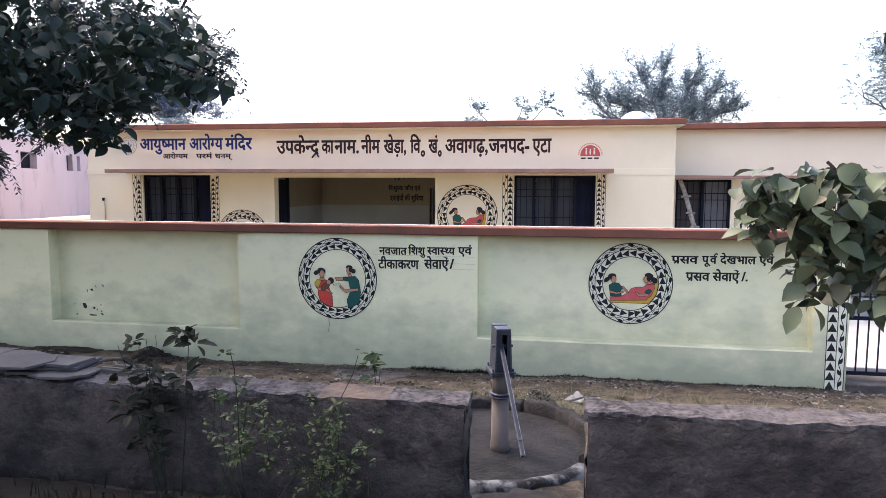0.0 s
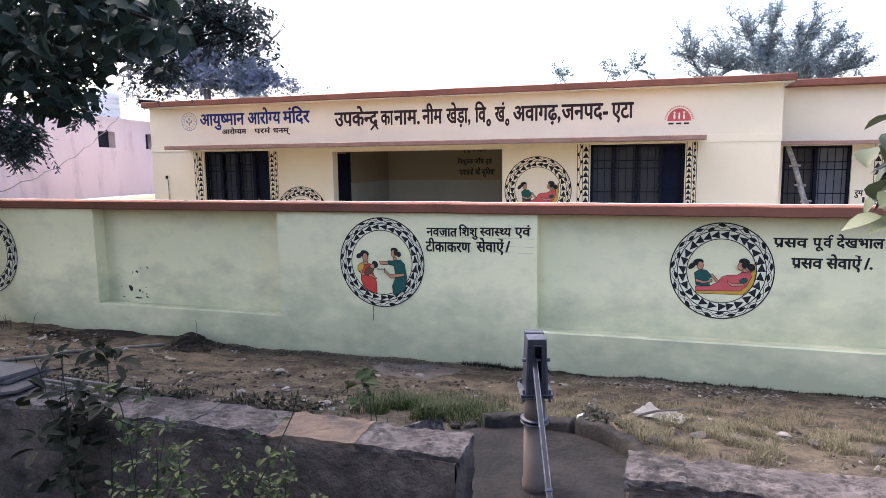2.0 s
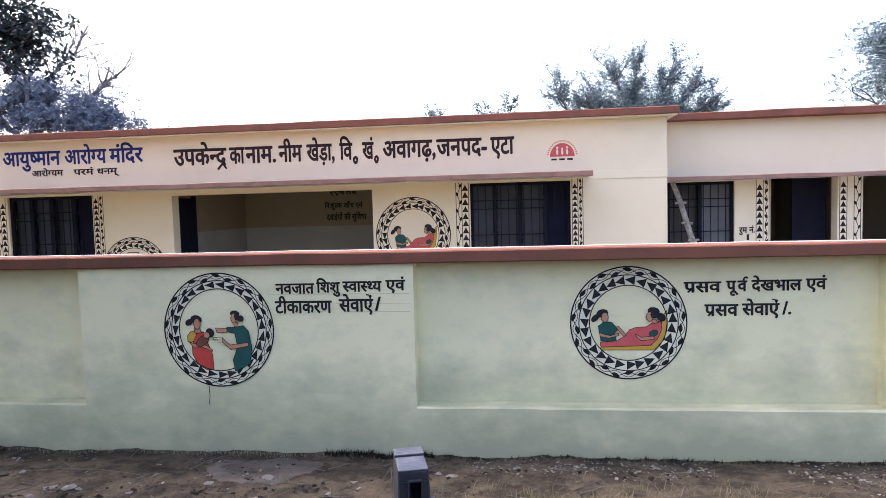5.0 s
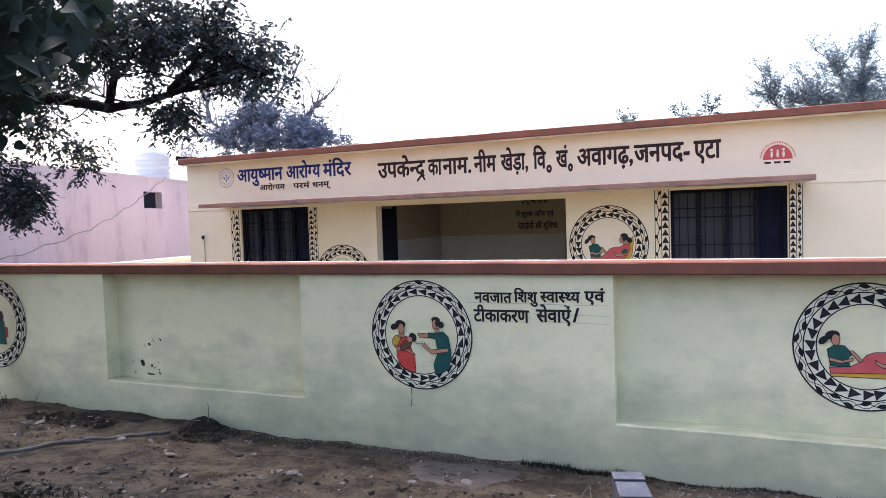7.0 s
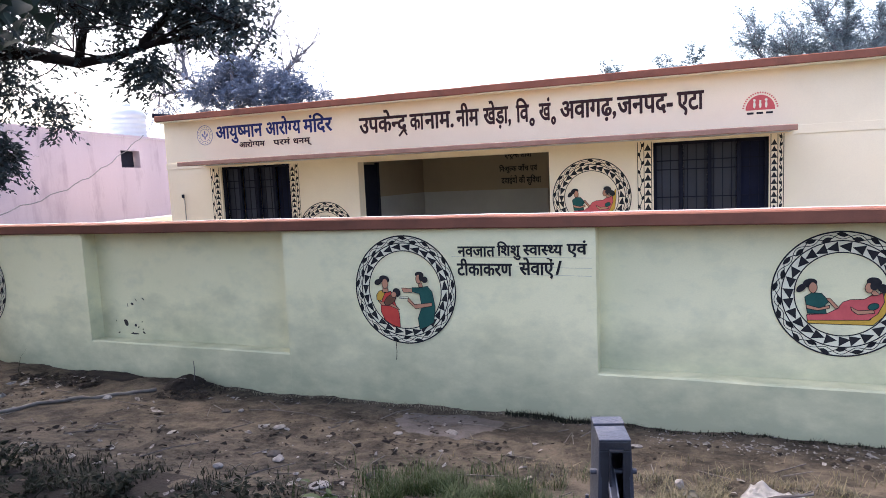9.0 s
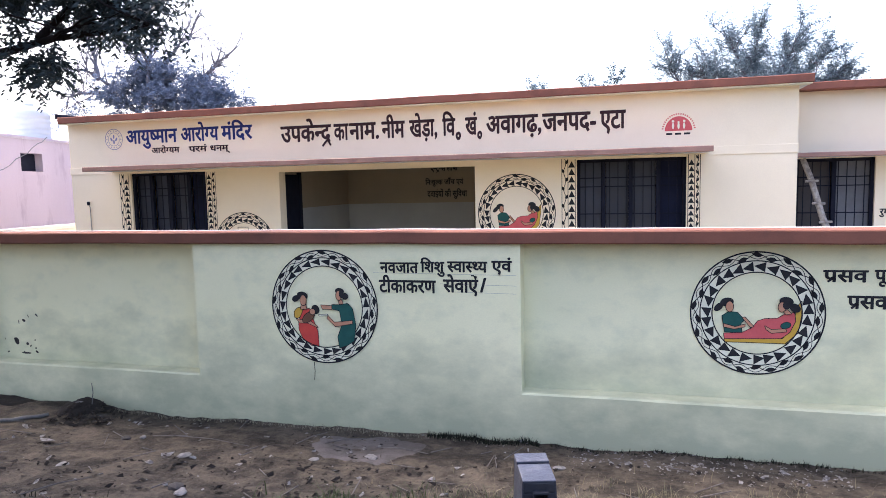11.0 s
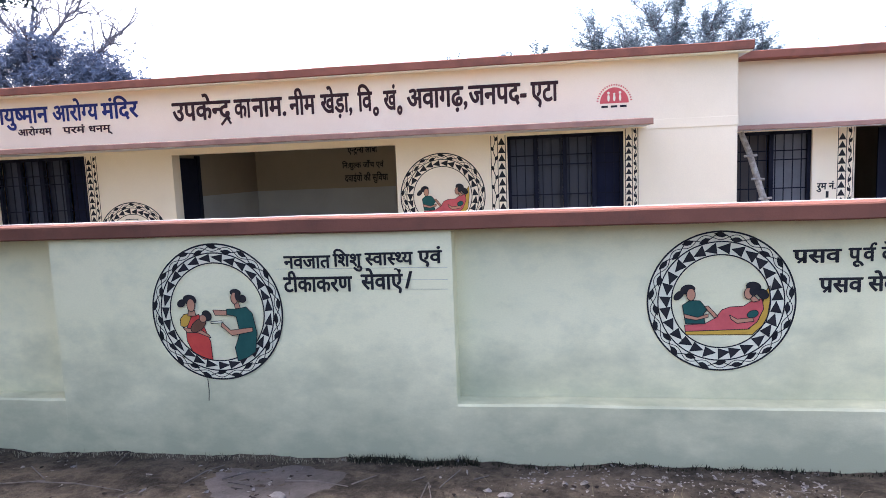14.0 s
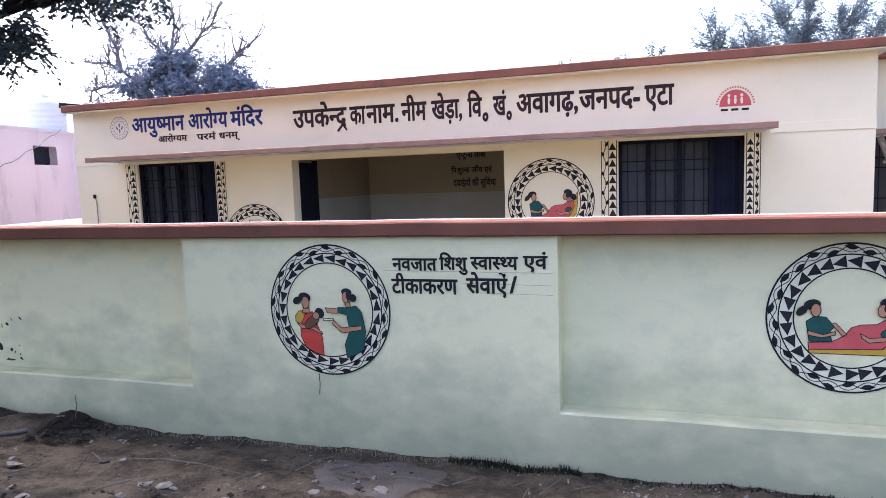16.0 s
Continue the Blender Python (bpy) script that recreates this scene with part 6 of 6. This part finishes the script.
weed_bush(-1.45, 4.72, 1.00, 28, "single tall weed behind the low wall", 0.09, 0.085, 14, 10, GRASS, (2, 2))

blades("roadside_grass", 260, lambda: (rng.uniform(-5.0, -0.65), rng.normal(3.45, 0.16)), 0.20, 0.006, WEED, "dark rank grass in front of the low wall", 0.9)
blades("roadside_grass", 260, lambda: (rng.uniform(0.2, 3.5), rng.normal(3.5, 0.12)), 0.22, 0.007, WEED, "dark rank grass in front of the low wall", 0.9)
weed_bush(-1.15, 3.30, 0.75, 41, "leafy weed in front of the low wall", 0.25)
for k, (x, y, h) in enumerate(((-4.5, 5.7, 0.22), (-4.0, 5.9, 0.18), (-3.4, 5.75, 0.20), (-3.0, 6.1, 0.16), (-5.1, 5.9, 0.25), (-2.6, 5.8, 0.2))):
    weed_bush(x, y, h, 60 + k, "low dark scrubby weed behind the low wall", 0.16, 0.05, 40, 2, WEED)


# ---- far trees ----
def far_tree(label, x, y, trunk_top, spread, height, clumps, mat, seed, bare=(), size=0.16, up=0.25):
    t = thing("far_tree", label, "tree", "trees behind the building", at=(x, y, 0))
    rnd = random.Random(seed)
    bm = bmesh.new()
    limb(bm, [(x, y, -0.1), (x + 0.1, y, trunk_top * 0.5), (x, y, trunk_top)], 0.28, 0.18, 8, 0.1, seed)
    part("trunk", bm, BARK, t)
    bm, tips = bmesh.new(), []
    for k in range(9):
        a = k * math.tau / 9 + rnd.uniform(-0.3, 0.3)
        twigs(bm, (x, y, trunk_top * rnd.uniform(0.75, 1.0)), (math.cos(a) * spread, math.sin(a) * spread * 0.5, height * rnd.uniform(0.4, 1.0)), height * 0.55, 0.09, 3, rnd, tips, 0.55, up)
    for bx, by, bz, dx, dz, ln in bare:
        for _ in range(3):
            twigs(bm, (bx, by, bz), (dx + rnd.gauss(0, 0.3), rnd.gauss(0, 0.3), dz + rnd.gauss(0, 0.2)), ln, 0.085, 4, rnd, [], 0.65, up * 0.3 if len(bare) > 4 else up)
    part("bough", bm, TWIG, t)
    P = np.concatenate([rng.normal(size=(n, 3)) * np.array([a, b, c]) * 0.5 + np.array([cx, cy, cz]) for cx, cy, cz, a, b, c, n in clumps])
    gaps = np.array([noise.noise(Vector(p) * 0.9) + 0.6 * noise.noise(Vector(p) * 2.3) for p in P])
    P = P[gaps > -0.15]
    D = rng.normal(size=P.shape) * np.array([1, 1, 0.6]) + np.array([0, 0, 0.35])
    part("crown", sprays("crown", P, D, 12, size * 2.2, size, size * 0.34, 0.15), mat, t, "uneven foliage with gaps, haze painted into its colour")
    return t


def shoot(bm, p, d, length, r, depth, rnd, nodes, curl=0.1, flatten=0.5):
    """A crooked shoot with side shoots; nodes gathers points and headings along the thin wood."""
    p, d = Vector(p), Vector(d).normalized()
    pts, heads = [p.copy()], [d.copy()]
    for _ in range(5):
        d = (d + Vector((rnd.gauss(0, 0.17), rnd.gauss(0, 0.12), rnd.gauss(0, 0.15) + curl))).normalized()
        p = p + d * length / 5
        pts.append(p.copy())
        heads.append(d.copy())
    tube(bm, pts, [r * (1 - 0.13 * k) for k in range(6)], 4, cap=False)
    if depth < 2:
        nodes += list(zip(pts[1:], heads[1:]))
    if depth:
        for _ in range(rnd.randint(3, 4)):
            k = rnd.randint(1, 5)
            side = Vector((rnd.gauss(0, 1), rnd.gauss(0, flatten), rnd.gauss(0, 0.8)))
            shoot(bm, pts[k], heads[k] + side * 0.75, length * rnd.uniform(0.45, 0.75), r * 0.58, depth - 1, rnd, nodes, curl, flatten)


def wooded_tree(label, x, y, top, limbs_, clumps, mat, wood, seed, shoots, length, depth, curl, leafy, size, reach, thick=0.10):
    """A far tree: trunk, drawn limbs that end in fans of shoots, leaves along the thin wood, and looser clumps inside."""
    t = thing("far_tree", label, "tree", "trees behind the building", at=(x, y, 0))
    rnd = random.Random(seed)
    bm = bmesh.new()
    limb(bm, [(x, y, -0.1), (x + 0.1, y, top * 0.5), (x, y, top)], 0.26, 0.16, 8, 0.1, seed)
    part("trunk", bm, wood, t)
    nodes = []
    for line_ in limbs_:
        bm = bmesh.new()
        pts = limb(bm, [(a, y + rnd.uniform(-0.4, 0.4), b) for a, b in line_], thick, thick * 0.3, 6, 0.12, seed + len(nodes))
        for _ in range(shoots):
            k = rnd.randint(len(pts) // 3, len(pts) - 1)
            d = (pts[k] - pts[k - 1]).normalized() + Vector((rnd.gauss(0, 0.8), rnd.gauss(0, 0.4), rnd.gauss(0.15, 0.6)))
            shoot(bm, pts[k], d, length * rnd.uniform(0.6, 1.1), thick * 0.30, depth, rnd, nodes, curl)
        part("bough", bm, wood, t)
    pos, ahead = [], []
    if leafy:
        for p, d in nodes:
            for _ in range(leafy):
                pos.append(p + Vector((rnd.gauss(0, 0.05), rnd.gauss(0, 0.05), rnd.gauss(0, 0.05))))
                ahead.append(d + Vector((rnd.gauss(0, 0.4), rnd.gauss(0, 0.4), rnd.gauss(0, 0.4))))
    P = np.concatenate([rng.normal(size=(n, 3)) * np.array([a, 0.9, c]) * 0.5 + np.array([cx, y, cz]) for cx, cz, a, c, n in clumps])
    gaps = np.array([noise.noise(Vector(p) * 1.1) + 0.7 * noise.noise(Vector(p) * 2.9) for p in P])
    P = P[gaps > -0.02]
    D = rng.normal(size=P.shape) + np.array([0, 0, 0.2])
    if pos:
        P, D = np.concatenate([P, np.array(pos)]), np.concatenate([D, np.array(ahead)])
    part("crown", sprays("crown", P, D, 8, reach, size, size * 0.42, 0.25), mat, t, "uneven foliage with gaps, haze painted into its colour")
    return t


# distance haze is painted into these trees' leaf and wood colours
wooded_tree("tree with haze-blue painted leaves and long bare upper branches", -18.9, 27, 5.8,
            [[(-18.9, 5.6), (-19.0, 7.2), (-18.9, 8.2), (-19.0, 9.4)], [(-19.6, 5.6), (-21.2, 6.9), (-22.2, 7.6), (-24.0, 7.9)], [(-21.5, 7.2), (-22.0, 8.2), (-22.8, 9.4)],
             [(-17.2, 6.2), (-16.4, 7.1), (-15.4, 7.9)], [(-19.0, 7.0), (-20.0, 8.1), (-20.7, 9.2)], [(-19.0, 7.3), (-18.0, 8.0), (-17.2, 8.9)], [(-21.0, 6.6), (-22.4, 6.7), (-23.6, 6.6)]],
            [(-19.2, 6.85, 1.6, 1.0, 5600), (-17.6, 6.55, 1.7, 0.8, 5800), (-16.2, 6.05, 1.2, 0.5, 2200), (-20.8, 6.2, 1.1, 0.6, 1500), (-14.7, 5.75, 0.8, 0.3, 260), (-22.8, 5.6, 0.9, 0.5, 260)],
            HAZE_BLUE_LEAF, HAZY_TWIG, 31, 15, 1.15, 2, 0.04, 0, 0.12, 0.22, 0.115)
wooded_tree("haze-toned grey-green thorny tree with upright spiky twigs", 4.0, 27, 4.8,
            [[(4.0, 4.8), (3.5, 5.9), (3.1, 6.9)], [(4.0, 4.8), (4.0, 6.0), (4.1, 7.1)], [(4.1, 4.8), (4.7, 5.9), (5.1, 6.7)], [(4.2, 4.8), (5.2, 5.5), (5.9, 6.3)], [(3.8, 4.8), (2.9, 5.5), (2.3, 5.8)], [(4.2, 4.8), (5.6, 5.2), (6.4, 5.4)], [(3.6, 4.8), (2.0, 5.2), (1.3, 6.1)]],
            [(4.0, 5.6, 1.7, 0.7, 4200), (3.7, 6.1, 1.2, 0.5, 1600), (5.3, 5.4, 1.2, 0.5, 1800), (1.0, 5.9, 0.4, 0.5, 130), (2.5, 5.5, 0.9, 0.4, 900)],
            HAZE_GREY_LEAF, HAZY_TWIG, 32, 18, 0.85, 1, 0.09, 4, 0.056, 0.08, 0.09)
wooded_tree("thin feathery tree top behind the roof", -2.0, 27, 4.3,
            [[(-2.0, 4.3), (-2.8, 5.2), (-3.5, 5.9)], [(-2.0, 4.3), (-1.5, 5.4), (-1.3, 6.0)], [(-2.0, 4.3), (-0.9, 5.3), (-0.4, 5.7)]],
            [(-3.3, 5.9, 0.3, 0.2, 12), (-1.4, 6.0, 0.3, 0.2, 12)], HAZE_GREY_LEAF, TWIG, 33, 4, 0.6, 0, -0.02, 3, 0.13, 0.20, 0.035)
far_tree("haze-toned grey-green tree beyond the wing", 13.2, 27, 5.0, 1.3, 2.6,
         [(13.2, 27, 6.6, 1.7, 1.3, 1.1, 3600), (14.6, 27, 6.0, 1.5, 1.3, 1.2, 2200), (12.2, 27, 7.6, 0.8, 0.8, 0.5, 500)], HAZE_GREY_LEAF, 34, size=0.12)
far_tree("low dark tree beside the pink house", -15.6, 25.5, 3.6, 0.8, 1.3, [(-15.4, 25.5, 4.7, 0.9, 0.9, 0.6, 1100)], HAZE_GREY_LEAF, 35, size=0.10)
